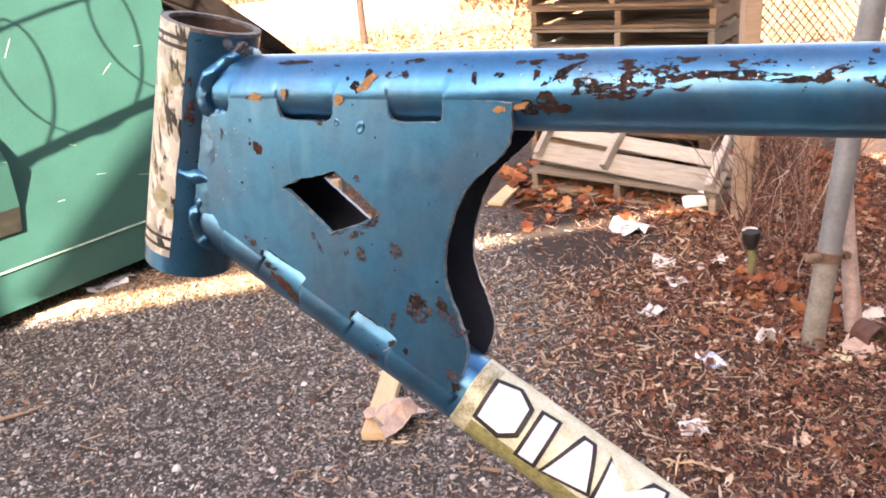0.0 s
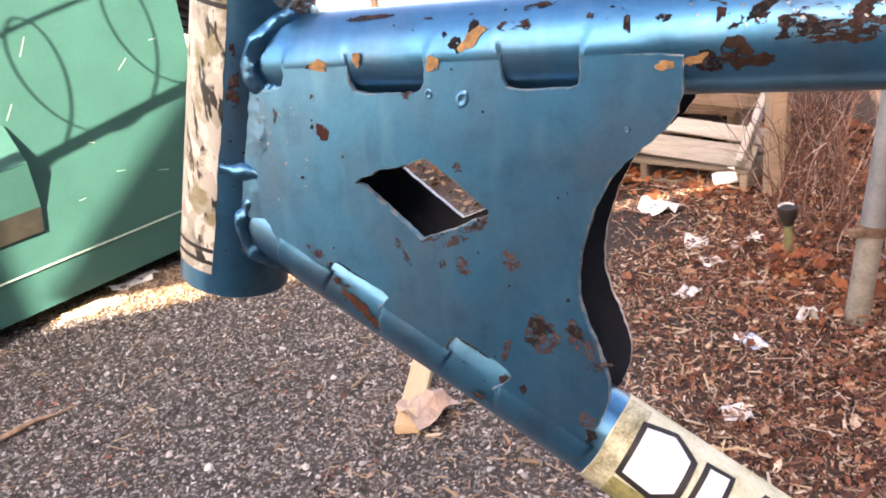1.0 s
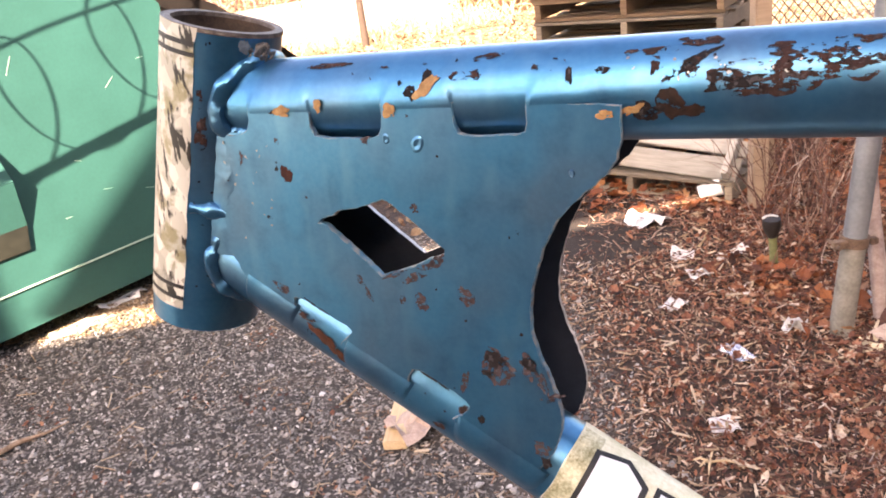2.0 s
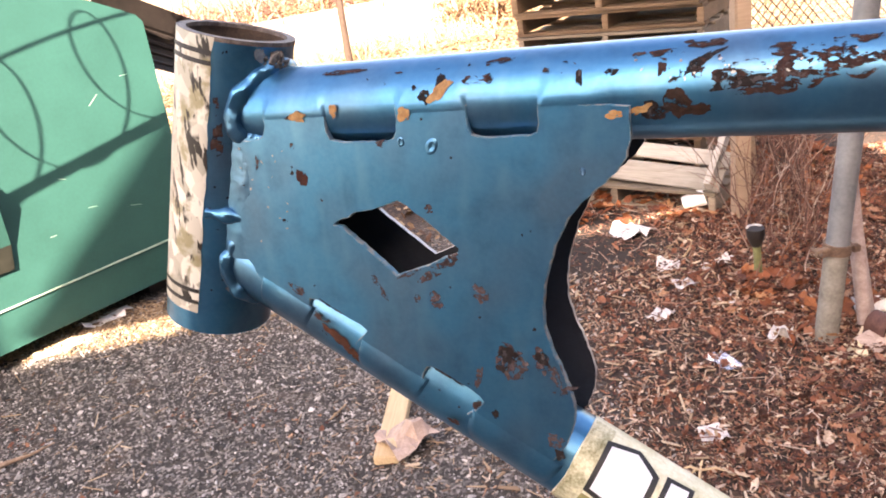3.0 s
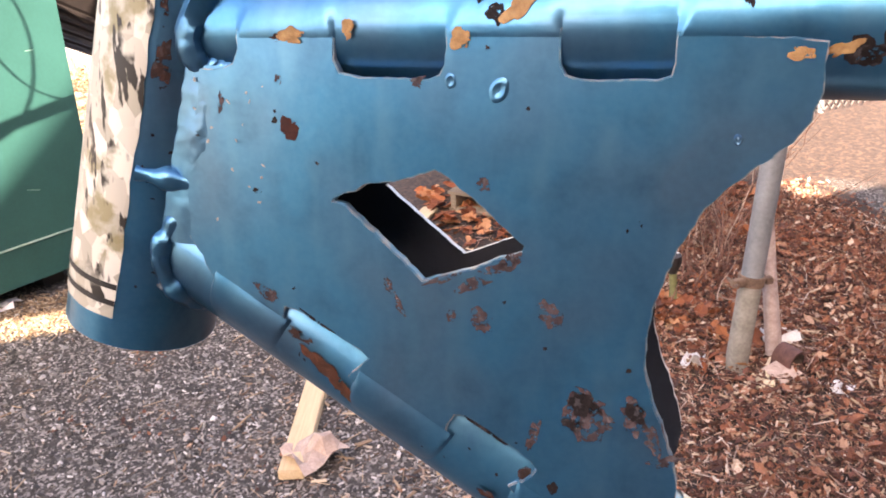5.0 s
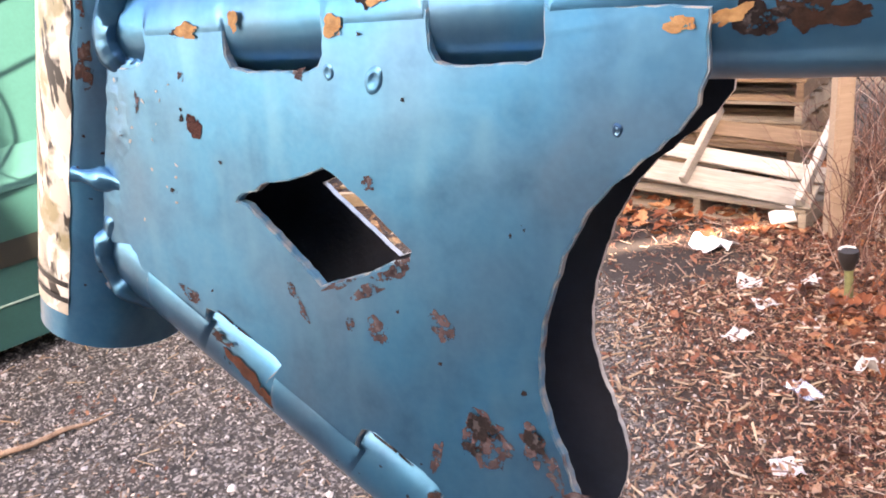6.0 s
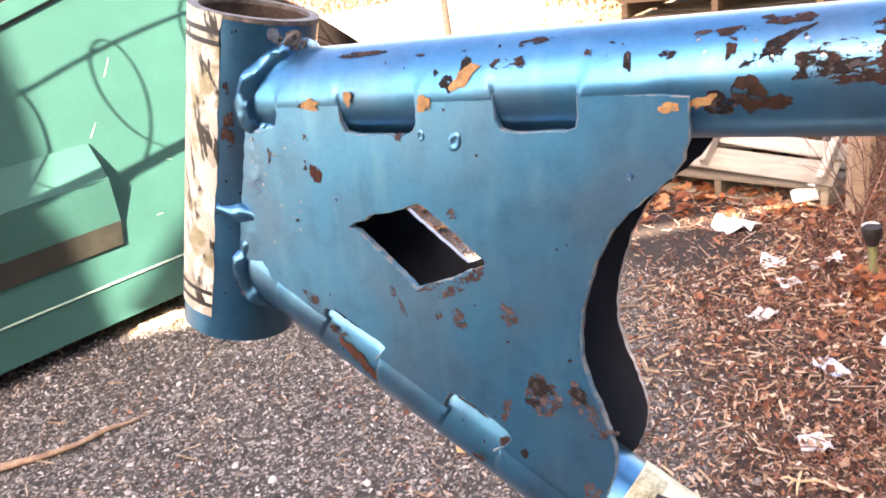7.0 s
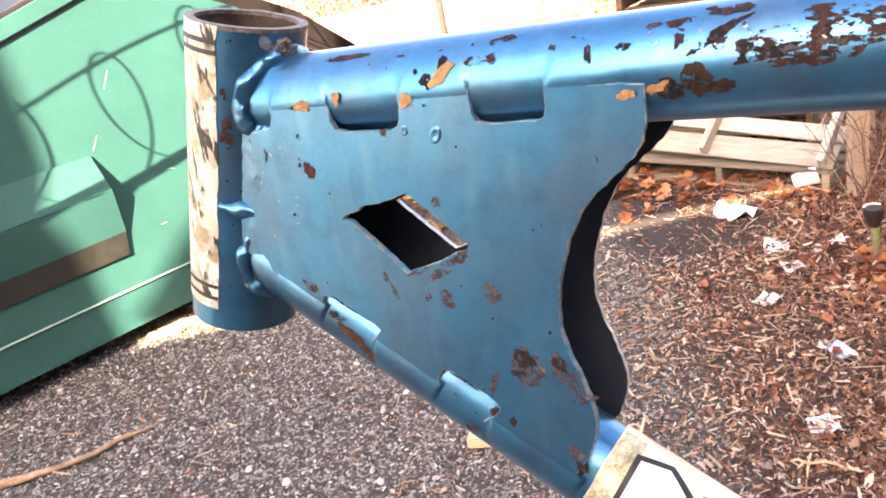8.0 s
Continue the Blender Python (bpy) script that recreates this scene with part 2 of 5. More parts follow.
def camo_material():
    """A worn foil print: cream squares, olive blotches and black slanting strokes."""
    m = Nodes("patterned foil print")
    p = m.coords()
    squares = m.cells(m.scaled(p, (1.0, 1.0, 0.8)), 210.0, out="Color")
    c = m.mix(m.ramp(m.xyz(squares)[0], (0.2, 0.0), (0.9, 1.0)), (0.40, 0.38, 0.31), (0.70, 0.68, 0.60))
    c = m.mix(m.ramp(m.noise(p, 95.0, 4.0), (0.56, 0.0), (0.66, 0.85)), c, (0.24, 0.21, 0.10))
    n = m.add("Mapping")
    m.put(n.inputs[0], p)
    n.inputs[2].default_value = (0, 0.62, 0)
    n.inputs[3].default_value = (3.6, 1.2, 1.0)
    strokes = m.math("MULTIPLY", m.ramp(m.noise(n.outputs[0], 75.0, 3.0), (0.575, 0.0), (0.61, 1.0)), m.ramp(m.noise(p, 60.0), (0.42, 0.0), (0.5, 1.0)))
    c = m.mix(strokes, c, (0.02, 0.018, 0.015))
    m.bump(m.noise(p, 300.0), 0.15, 0.0002)
    return m.done(c, 0.4, 0.15)


PALE_GREEN = surface("scratched pale green", (0.25, 0.42, 0.33), (0.45, 0.58, 0.50), 20.0, 0.6)
UNDERSIDE_SHADE = surface("shaded underside green", (0.007, 0.009, 0.006), (0.020, 0.021, 0.014), 5.0, 0.6)
PALEWOOD = wood("pale sunlit pallet wood", (0.27, 0.245, 0.205), (0.54, 0.50, 0.44))
BROWNWOOD = wood("brown pallet wood", (0.10, 0.062, 0.036), (0.28, 0.19, 0.115))
FILM = surface("cloudy plastic film", (0.48, 0.46, 0.45), (0.68, 0.66, 0.65), 40.0, 0.25, 0.0, 0.3, 0.002)
FOIL = surface("silver foil", (0.30, 0.30, 0.36), (0.70, 0.70, 0.74), 60.0, 0.25, 0.7, 0.3, 0.002)
YELLOWP = surface("yellowed paper", (0.55, 0.46, 0.30), (0.74, 0.66, 0.48), 25.0, 0.8, 0.0, 0.4, 0.003)
PEBBLE = scatter_material("grit", ((0.0, (0.040, 0.037, 0.035)), (0.38, (0.115, 0.106, 0.099)), (0.64, (0.255, 0.236, 0.219)), (0.88, (0.46, 0.43, 0.40)), (1.0, (0.72, 0.69, 0.66))))
CHIPS = scatter_material("wood chip", ((0.0, (0.10, 0.06, 0.04)), (0.4, (0.22, 0.135, 0.09)), (0.75, (0.38, 0.27, 0.19)), (1.0, (0.60, 0.50, 0.40))))
LEAVES = scatter_material("dead leaf", ((0.0, (0.042, 0.017, 0.012)), (0.28, (0.13, 0.045, 0.027)), (0.55, (0.25, 0.092, 0.050)), (0.78, (0.36, 0.165, 0.095)), (0.92, (0.48, 0.31, 0.21)), (1.0, (0.70, 0.59, 0.48))))
OAK = scatter_material("russet oak leaf", ((0.0, (0.12, 0.036, 0.017)), (0.4, (0.26, 0.076, 0.027)), (0.75, (0.38, 0.130, 0.046)), (1.0, (0.48, 0.26, 0.13))))
CRUMBS = scatter_material("leaf crumb", ((0.0, (0.055, 0.026, 0.018)), (0.30, (0.18, 0.082, 0.050)), (0.58, (0.35, 0.185, 0.118)), (0.84, (0.54, 0.37, 0.265)), (1.0, (0.74, 0.63, 0.53))))
SAWDUST = scatter_material("sawdust crumb", ((0.0, (0.10, 0.060, 0.035)), (0.4, (0.22, 0.145, 0.085)), (0.8, (0.36, 0.26, 0.165)), (1.0, (0.52, 0.42, 0.30))))
SHAVINGS = scatter_material("wood shaving", ((0.0, (0.25, 0.16, 0.095)), (0.5, (0.42, 0.30, 0.19)), (1.0, (0.60, 0.49, 0.36))))
STRAWS = scatter_material("dry straw", ((0.0, (0.085, 0.037, 0.019)), (0.4, (0.18, 0.100, 0.052)), (0.8, (0.31, 0.215, 0.125)), (1.0, (0.45, 0.36, 0.25))))
TWIGS = scatter_material("brush stem", ((0.0, (0.055, 0.024, 0.018)), (0.5, (0.17, 0.075, 0.053)), (0.8, (0.32, 0.18, 0.13)), (1.0, (0.56, 0.46, 0.38))))
SLEEVE = surface("dirty pole sleeve", (0.17, 0.155, 0.13), (0.33, 0.31, 0.27), 14.0, 0.8, 0.1, 0.4, 0.002)
EDGE = edge_material()
CAMO = camo_material()
GROUND = ground_material()


# ---- mesh helpers ----
def part(name, bm, material, parent=None, label="", smooth=False, second=None):
    """Links a bmesh as one mesh object under a thing or a part."""
    me = bpy.data.meshes.new(name)
    bmesh.ops.recalc_face_normals(bm, faces=bm.faces)
    bm.to_mesh(me)
    bm.free()
    if smooth:
        for f in me.polygons:
            f.use_smooth = True
        me.set_sharp_from_angle(angle=radians(40))
    me.materials.append(material)
    if second:
        me.materials.append(second)
    ob = new(name, me)
    ob.parent = parent
    return tagged(ob, label)


def thing(name, m, label, category, group=""):
    ob = new(name)
    ob.matrix_world = m
    return tagged(ob, label, category, group)


def raw(name, verts, faces, material, parent=None, smooth=False):
    me = bpy.data.meshes.new(name)
    me.from_pydata([tuple(v) for v in verts], [], [tuple(f) for f in faces])
    me.materials.append(material)
    if smooth:
        for f in me.polygons:
            f.use_smooth = True
    me.update()
    ob = new(name, me)
    ob.parent = parent
    return ob


def box_bm(size, at=(0, 0, 0), bevel=0.0, m=None):
    bm = bmesh.new()
    bmesh.ops.create_cube(bm, size=1.0)
    bmesh.ops.scale(bm, vec=size, verts=bm.verts)
    if bevel:
        bmesh.ops.bevel(bm, geom=bm.edges[:], offset=bevel, segments=2, affect="EDGES")
    if m is not None:
        bmesh.ops.transform(bm, matrix=m, verts=bm.verts)
    bmesh.ops.translate(bm, vec=at, verts=bm.verts)
    return bm


def sweep(path, radii, sides=10, caps=True, lumps=0.0, seed=0):
    """A tube along a path of points, with a radius at each."""
    rng = random.Random(seed)
    bm = bmesh.new()
    pts = [Vector(p) for p in path]
    up = Vector((0.13, 0.21, 0.97))
    rings = []
    for i, p in enumerate(pts):
        d = (pts[min(i + 1, len(pts) - 1)] - pts[max(i - 1, 0)]).normalized()
        if i == 0:
            a = d.cross(up if abs(d.dot(up)) < 0.95 else Vector((1, 0, 0))).normalized()
        else:
            a = (a - d * a.dot(d)).normalized()
        b = d.cross(a)
        r = radii[i] if isinstance(radii, (list, tuple)) else radii
        r *= 1 + lumps * rng.uniform(-1, 1)
        rings.append([bm.verts.new(p + r * (math.cos(k * math.tau / sides) * a + math.sin(k * math.tau / sides) * b)) for k in range(sides)])
    for r0, r1 in zip(rings, rings[1:]):
        for k in range(sides):
            bm.faces.new((r0[k], r0[(k + 1) % sides], r1[(k + 1) % sides], r1[k]))
    if caps:
        bm.faces.new(rings[0])
        bm.faces.new(rings[-1])
    return bm


def pipe_bm(a, b, outer, inner, sides=48):
    """A hollow straight tube from a to b."""
    a, b = Vector(a), Vector(b)
    d = (b - a).normalized()
    u = d.cross(Vector((0, 1, 0)) if abs(d.y) < 0.9 else Vector((1, 0, 0))).normalized()
    w = d.cross(u)
    bm = bmesh.new()
    loops = []
    for p, r in ((a, outer), (b, outer), (b, inner), (a, inner)):
        loops.append([bm.verts.new(p + r * (math.cos(k * math.tau / sides) * u + math.sin(k * math.tau / sides) * w)) for k in range(sides)])
    for i in range(4):
        l0, l1 = loops[i], loops[(i + 1) % 4]
        for k in range(sides):
            f = bm.faces.new((l0[k], l0[(k + 1) % sides], l1[(k + 1) % sides], l1[k]))
            f.material_index = 1 if i == 2 else 0
    return bm


def plate_bm(outline, holes, y0, y1, chamfer=0.0):
    """A flat plate in the x-z plane between two depths, with holes through it; its rim takes the second material."""
    bm = bmesh.new()
    edges = []
    for loop in (outline, *holes):
        vs = [bm.verts.new((x, y0, z)) for x, z in loop]
        edges += [bm.edges.new((vs[i], vs[(i + 1) % len(vs)])) for i in range(len(vs))]
    bmesh.ops.triangle_fill(bm, use_beauty=True, use_dissolve=False, edges=edges)
    bmesh.ops.recalc_face_normals(bm, faces=bm.faces)
    made = bmesh.ops.extrude_face_region(bm, geom=bm.faces[:])
    bmesh.ops.translate(bm, vec=(0, y1 - y0, 0), verts=[v for v in made["geom"] if isinstance(v, bmesh.types.BMVert)])
    bm.normal_update()
    for f in bm.faces:
        f.material_index = 1 if abs(f.normal.y) < 0.5 else 0
    if chamfer:
        rim = [e for e in bm.edges if len(e.link_faces) == 2 and len({f.material_index for f in e.link_faces}) == 2 and abs(e.verts[0].co.y - y0) < 1e-6 and abs(e.verts[1].co.y - y0) < 1e-6]
        bmesh.ops.bevel(bm, geom=rim, offset=chamfer, segments=2, affect="EDGES", material=1)
    return bm


# ---- ground and setting ----
bm = bmesh.new()
bmesh.ops.create_grid(bm, x_segments=2, y_segments=2, size=900.0)
tagged(part("ground", bm, GROUND), "worn grey asphalt giving way to leaf-strewn soil", "ground", kind="structure")

pavement = part("pavement", box_bm((70, 5.8, 0.05), (0, 0, 0.004)), CONCRETE)
pavement.matrix_world = pose(0, 16.75, 0, 0, 0, 16)
tagged(pavement, "pale sunlit concrete pavement behind the yard", "pavement", kind="structure")
# unseen wall behind the camera; its slabs and gap added to shape the shade
WALL_AT = Matrix.Translation((-2.21, -11.0, 4.77)) @ pose(0, 0, 0, 0, 0, math.degrees(math.atan(0.15)))
wall = thing("wall_south", WALL_AT, "unseen plain wall added to shade the yard", "wall")
tagged(wall, kind="structure")
part("lower_wall", plate_bm([(-20, -4.77), (16, -4.77), (16, 5.66), (-6.6, 5.58), (-6.6, 1.2), (-20, 1.2)], [], 0, -0.25), WALLM, wall)
part("parapet", plate_bm([(-4.66, 5.76), (-2.9, 5.75), (-2.2, 5.69), (-1.4, 5.655), (-0.7, 5.60), (0.05, 5.58), (0.05, 8.0), (-3.72, 8.0)], [], 0, -0.03), WALLM, wall)
part("tower", plate_bm([(-6.6, 5.5), (-4.72, 5.5), (-4.74, 8.6), (-6.6, 8.6)], [], -0.01, -0.04), WALLM, wall)
part("pier", plate_bm([(-0.25, 5.5), (0.05, 5.5), (0.05, 5.9), (-0.25, 5.9)], [], -0.035, -0.24), WALLM, wall)
# unseen wall, added to keep sky light off the dumpster's side
wall_e = part("wall_east", box_bm((0.25, 9.5, 4.2), (0, 0, 2.1)), WALLE)
wall_e.matrix_world = pose(5.6, -0.9, 0, 0, 0, -8)
tagged(wall_e, "unseen dark wall added to hold back sky light", "wall", kind="structure")

# ---- the bicycle frame ----
BIKE_AT = Matrix(((0.88451, 0.46003, 0.07754, -0.02167), (-0.46617, 0.87797, 0.10891, 0.29603), (-0.01798, -0.13248, 0.99102, 1.57962), (0, 0, 0, 1)))
bike = thing("bicycle_frame", BIKE_AT, "blue painted steel bicycle frame with chipped rusty paint", "bicycle frame")
MID = 0.0165
HEAD_TOP, HEAD_LOW, HEAD_R = Vector((-0.0765, MID, 0.0632)), Vector((-0.1055, MID, -0.0452)), 0.0205
TOP_A, TOP_B, TOP_R = Vector((-0.085, 0.0149, 0.0352)), Vector((0.46, 0.0149, 0.0425)), 0.0145
DOWN_D = Vector((0.865, 0.0, -0.475)).normalized()
DOWN_A, DOWN_R = Vector((-0.0994, 0.0162, -0.0106)), 0.0152
DOWN_B = DOWN_A + 0.60 * DOWN_D

part("head_tube", pipe_bm(HEAD_LOW, HEAD_TOP, HEAD_R, HEAD_R - 0.0026, 72), BLUE, bike, smooth=True, second=BORE)
part("top_tube", pipe_bm(TOP_A, TOP_B, TOP_R, TOP_R - 0.0012, 56), BLUE, bike, smooth=True, second=BORE)
part("down_tube", pipe_bm(DOWN_A, DOWN_B, DOWN_R, DOWN_R - 0.0012, 56), BLUE, bike, smooth=True, second=BORE)
part("seat_tube", pipe_bm((0.462, MID, 0.09), (0.42, 0.018, -0.31), 0.0145, 0.0125), BLUE, bike, smooth=True, second=BORE)
part("bottom_bracket_shell", pipe_bm((0.42, -0.018, -0.315), (0.42, 0.054, -0.315), 0.026, 0.022), BLUE, bike, smooth=True, second=BORE)


def gusset_upper():
    """The gusset plate's notched top and its curved rear edge, in millimetres."""
    p = [(-69, 26.8), (-62.5, 26.8), (-60, 28), (-58.6, 31), (-58.4, 35.4), (-34, 35.6), (-33.9, 29), (-32.6, 26.6), (-30, 25.6)]
    p += [(-12, 25.4), (-9.4, 26.4), (-8.2, 28.6), (-7.8, 35.8), (16.2, 36), (16.4, 29), (17.6, 27), (19.8, 26.3), (35.5, 26.4), (37.8, 27.6), (38.7, 30), (38.6, 36)]
    p += [(65.4, 34.4), (65.0, 30), (65.5, 25.0), (64.2, 19.6), (61.2, 15.6), (56.2, 10.8), (50.6, 5.9), (46.9, 1.6), (43.9, -3.2), (40.6, -12.4), (38.5, -21), (37.6, -28.4)]
    p += [(37.8, -34.4), (39.4, -40.6), (42.2, -47), (44.9, -54), (46.6, -60), (46.4, -67), (43.5, -75), (38.5, -82.0)]
    return p


def down_line(u, off):
    """A point of the gusset's lower edge, off millimetres above the down tube's axis."""
    return (u, -10.6 - 0.549 * (u + 99.4) + off)


def gusset_lower():
    p = [down_line(u, v) for u, v in ((30, 0), (10, 0), (8.4, 1.0), (10.0, 3.0), (13.8, 7.6), (15.4, 10.4), (13.6, 11.8), (5, 11.9), (-1.6, 11.8), (-4.6, 10.2), (-6.8, 6.2), (-7.4, 0.5))]
    p += [down_line(u, v) for u, v in ((-32.4, 0.5), (-31.6, 2.4), (-28.6, 6.8), (-27.2, 9.0), (-28.8, 10.0), (-38, 9.4), (-46, 9.0), (-48.6, 8.0), (-49.8, 5.4), (-50.2, 0.5), (-68, 1.0), (-72.0, 6.0))]
    return p + [(-75, -15), (-75, -6), (-74, 1.5), (-73, 8), (-70.5, 18)]


def ripple(points, step, amount, seed):
    """Cuts an outline finer and roughens it like a torch-cut edge."""
    out = []
    for i, a in enumerate(points):
        a, b = Vector(a), Vector(points[(i + 1) % len(points)])
        n = max(1, round((b - a).length / step))
        for k in range(n):
            q = a.lerp(b, k / n)
            q += amount * Vector((noise.noise((q.x * 0.35, q.y * 0.35, seed)), noise.noise((q.x * 0.35, q.y * 0.35, seed + 9.0))))
            out.append((q.x / 1000, q.y / 1000))
    return out


OUTLINE = ripple(gusset_upper() + gusset_lower(), 2.0, 0.6, 3.0)
DIAMOND = ripple([(-34.6, -1.8), (-35.0, -2.9), (-32.2, -3.4), (-12.9, -19.6), (-8.6, -18.4), (9.6, -11.0), (9.9, -9.3), (-1.6, 0.2), (-8.6, 5.2), (-10.0, 5.9), (-20.0, 2.6), (-25.5, 1.8), (-31.2, -0.6)], 1.6, 0.6, 5.0)
REAR_DIAMOND = ripple([(-34.0, -3.9), (-11.6, -21.0), (10.0, -11.4), (-10.6, 5.0)], 1.6, 0.25, 8.0)
part("gusset_plate", plate_bm(OUTLINE, [DIAMOND], 0.0, 0.0023, 0.0003), BLUE, bike, "blue gusset plate with a diamond cut-out", second=EDGE)
# rear plate: near-black colour stands for the shade inside the box
part("gusset_plate", plate_bm(OUTLINE, [REAR_DIAMOND], 0.0290, 0.0309), SHADED_INSIDE, bike, "rear gusset plate coloured dark for shade, with a diamond cut-out", second=BRIGHT_RIM)


def fairing(a, d, r, depth, span, ang0, ang1, ease=0.0045):
    """Filled and painted metal that rounds a tab of the gusset off onto a tube. Angles in degrees, 0 faces out of the plate."""
    out, bm = Vector((0, -1, 0)), bmesh.new()
    side = d.cross(out).normalized()
    side = side if side.z > 0 else -side
    s0, s1 = span
    n, m, rows = 26, 20, []
    for i in range(n + 1):
        s = s0 + (s1 - s0) * (0.5 - 0.5 * math.cos(math.pi * i / n))
        row = []
        for k in range(m + 1):
            f = k / m
            ang = radians(ang0 + (ang1 - ang0) * f)
            near = min(1.0, min(s - s0, s1 - s) / (ease * (0.2 + 1.6 * f)))
            soft = near * near * (3 - 2 * near)
            lift = (depth - r + 0.0001) * (0.5 + 0.5 * math.cos(math.pi * f))
            wave = 0.0002 * noise.noise((s * 140, f * 3.0, r * 900)) * (1 - f)
            row.append(bm.verts.new(a + d * s + (r - 0.0003 + soft * (lift + wave + 0.0003 * (1 - f))) * (math.cos(ang) * out + math.sin(ang) * side)))
        rows.append(row)
    for r0, r1 in zip(rows, rows[1:]):
        for k in range(m):
            bm.faces.new((r0[k], r0[k + 1], r1[k + 1], r1[k]))
    return bm


TOP_D = (TOP_B - TOP_A).normalized()
SLOTS = ((0.008, 0.0266), (0.0512, 0.0770), (0.1013, 0.1237))


def smooth(a, b, x):
    f = min(1.0, max(0.0, (x - a) / (b - a)))
    return f * f * (3 - 2 * f)


def shell(s, ang):
    """How far the filled metal over the top tube stands proud of it, at a place along the tube and an angle in degrees."""
    if s < 0.012 or s > 0.1535:
        return 0.0
    full = (TOP_A.y + 0.0003 - TOP_R) * (1 - smooth(-8, 54, ang)) * (1 - smooth(0.1360, 0.1533, s + 0.00010 * max(0.0, ang - 5)))
    arc = radians(ang) * TOP_R
    for a, b in SLOTS:
        dx = abs(s - 0.5 * (a + b)) - 0.5 * (b - a)
        beside = smooth(-0.0006, 0.0009 + 0.55 * max(0.0, arc + 0.001), dx)
        above = smooth(-0.0010, 0.0105, arc)
        full *= 1 - (1 - beside) * (1 - above)
    return full + (0.00018 * noise.noise((s * 160, ang * 0.06, 2.0)) * smooth(0.0004, 0.0014, full))


def shell_bm():
    bm, rows = bmesh.new(), []
    for i in range(281):
        s = 0.0135 + 0.1400 * i / 280
        row = []
        for k in range(61):
            ang = -8 + 98 * k / 60
            r = TOP_R - 0.00012 + shell(s, ang)
            row.append(bm.verts.new(TOP_A + TOP_D * s + r * (math.cos(radians(ang)) * Vector((0, -1, 0)) + math.sin(radians(ang)) * Vector((0, 0, 1)))))
        rows.append(row)
    for r0, r1 in zip(rows, rows[1:]):
        for k in range(60):
            bm.faces.new((r0[k], r0[k + 1], r1[k + 1], r1[k]))
    return bm


part("filler", shell_bm(), BLUE, bike, smooth=True)
for span in ((0.0330, 0.0566), (0.0772, 0.1056), (0.1232, 0.1590)):
    part("filler", fairing(DOWN_A, DOWN_D, DOWN_R, 0.0168, span, 14, -52, 0.003 if span[0] < 0.12 else 0.005), BLUE, bike, smooth=True)


def weld_ring(a, b, r, extra, thick, seed, start=0.0, turn=1.0):
    """A weld bead where a tube meets the head tube."""
    ax = (HEAD_TOP - HEAD_LOW).normalized()
    d = (b - a).normalized()
    u = d.cross(Vector((0, 1, 0))).normalized()
    w = d.cross(u)
    path, radii = [], []
    n = int(110 * turn)
    for k in range(n + 1):
        ang = math.tau * (start + turn * k / n)
        p = b + (r + extra) * (math.cos(ang) * u + math.sin(ang) * w)
        for _ in range(400):
            off = p - HEAD_LOW
            off -= ax * off.dot(ax)
            if off.length <= HEAD_R + extra * 0.3:
                break
            p = p - d * max(0.0002, (off.length - HEAD_R) * 0.5)
        path.append(p)
        radii.append(thick * (0.95 + 0.16 * abs(math.sin(k * 0.42)) + 0.35 * noise.noise((k * 0.11, seed, 0.0))))
    bm = sweep(path, radii, 12)
    for v in bm.verts:
        v.co += thick * 0.55 * noise.noise(v.co * 210) * Vector((0.5, -1, 0.5))
    return bm


def run_bead(path, radius, seed, flat=1.0, steps=60):
    """A messy run of weld metal along a path."""
    pts, radii = [], []
    for i in range(steps + 1):
        f = i / steps * (len(path) - 1)
        k = min(int(f), len(path) - 2)
        c = Vector(path[k]).lerp(Vector(path[k + 1]), f - k)
        q = Vector((i * 0.23, seed, 0.0))
        pts.append(c + 0.35 * radius * Vector((noise.noise(q), 0.4 * noise.noise(q + Vector((5, 0, 0))), noise.noise(q + Vector((9, 0, 0))))))
        end = min(1.0, 0.25 + 4.0 * min(i, steps - i) / steps)
        radii.append(radius * end * (1 + 0.45 * noise.noise((i * 0.16, seed, 4.0)) + 0.14 * abs(math.sin(i * 0.55))))
    bm = sweep(pts, radii, 14)
    for v in bm.verts:
        v.co += radius * 0.25 * noise.noise(v.co * 330) * Vector((0.4, -1, 0.4))
    return bm


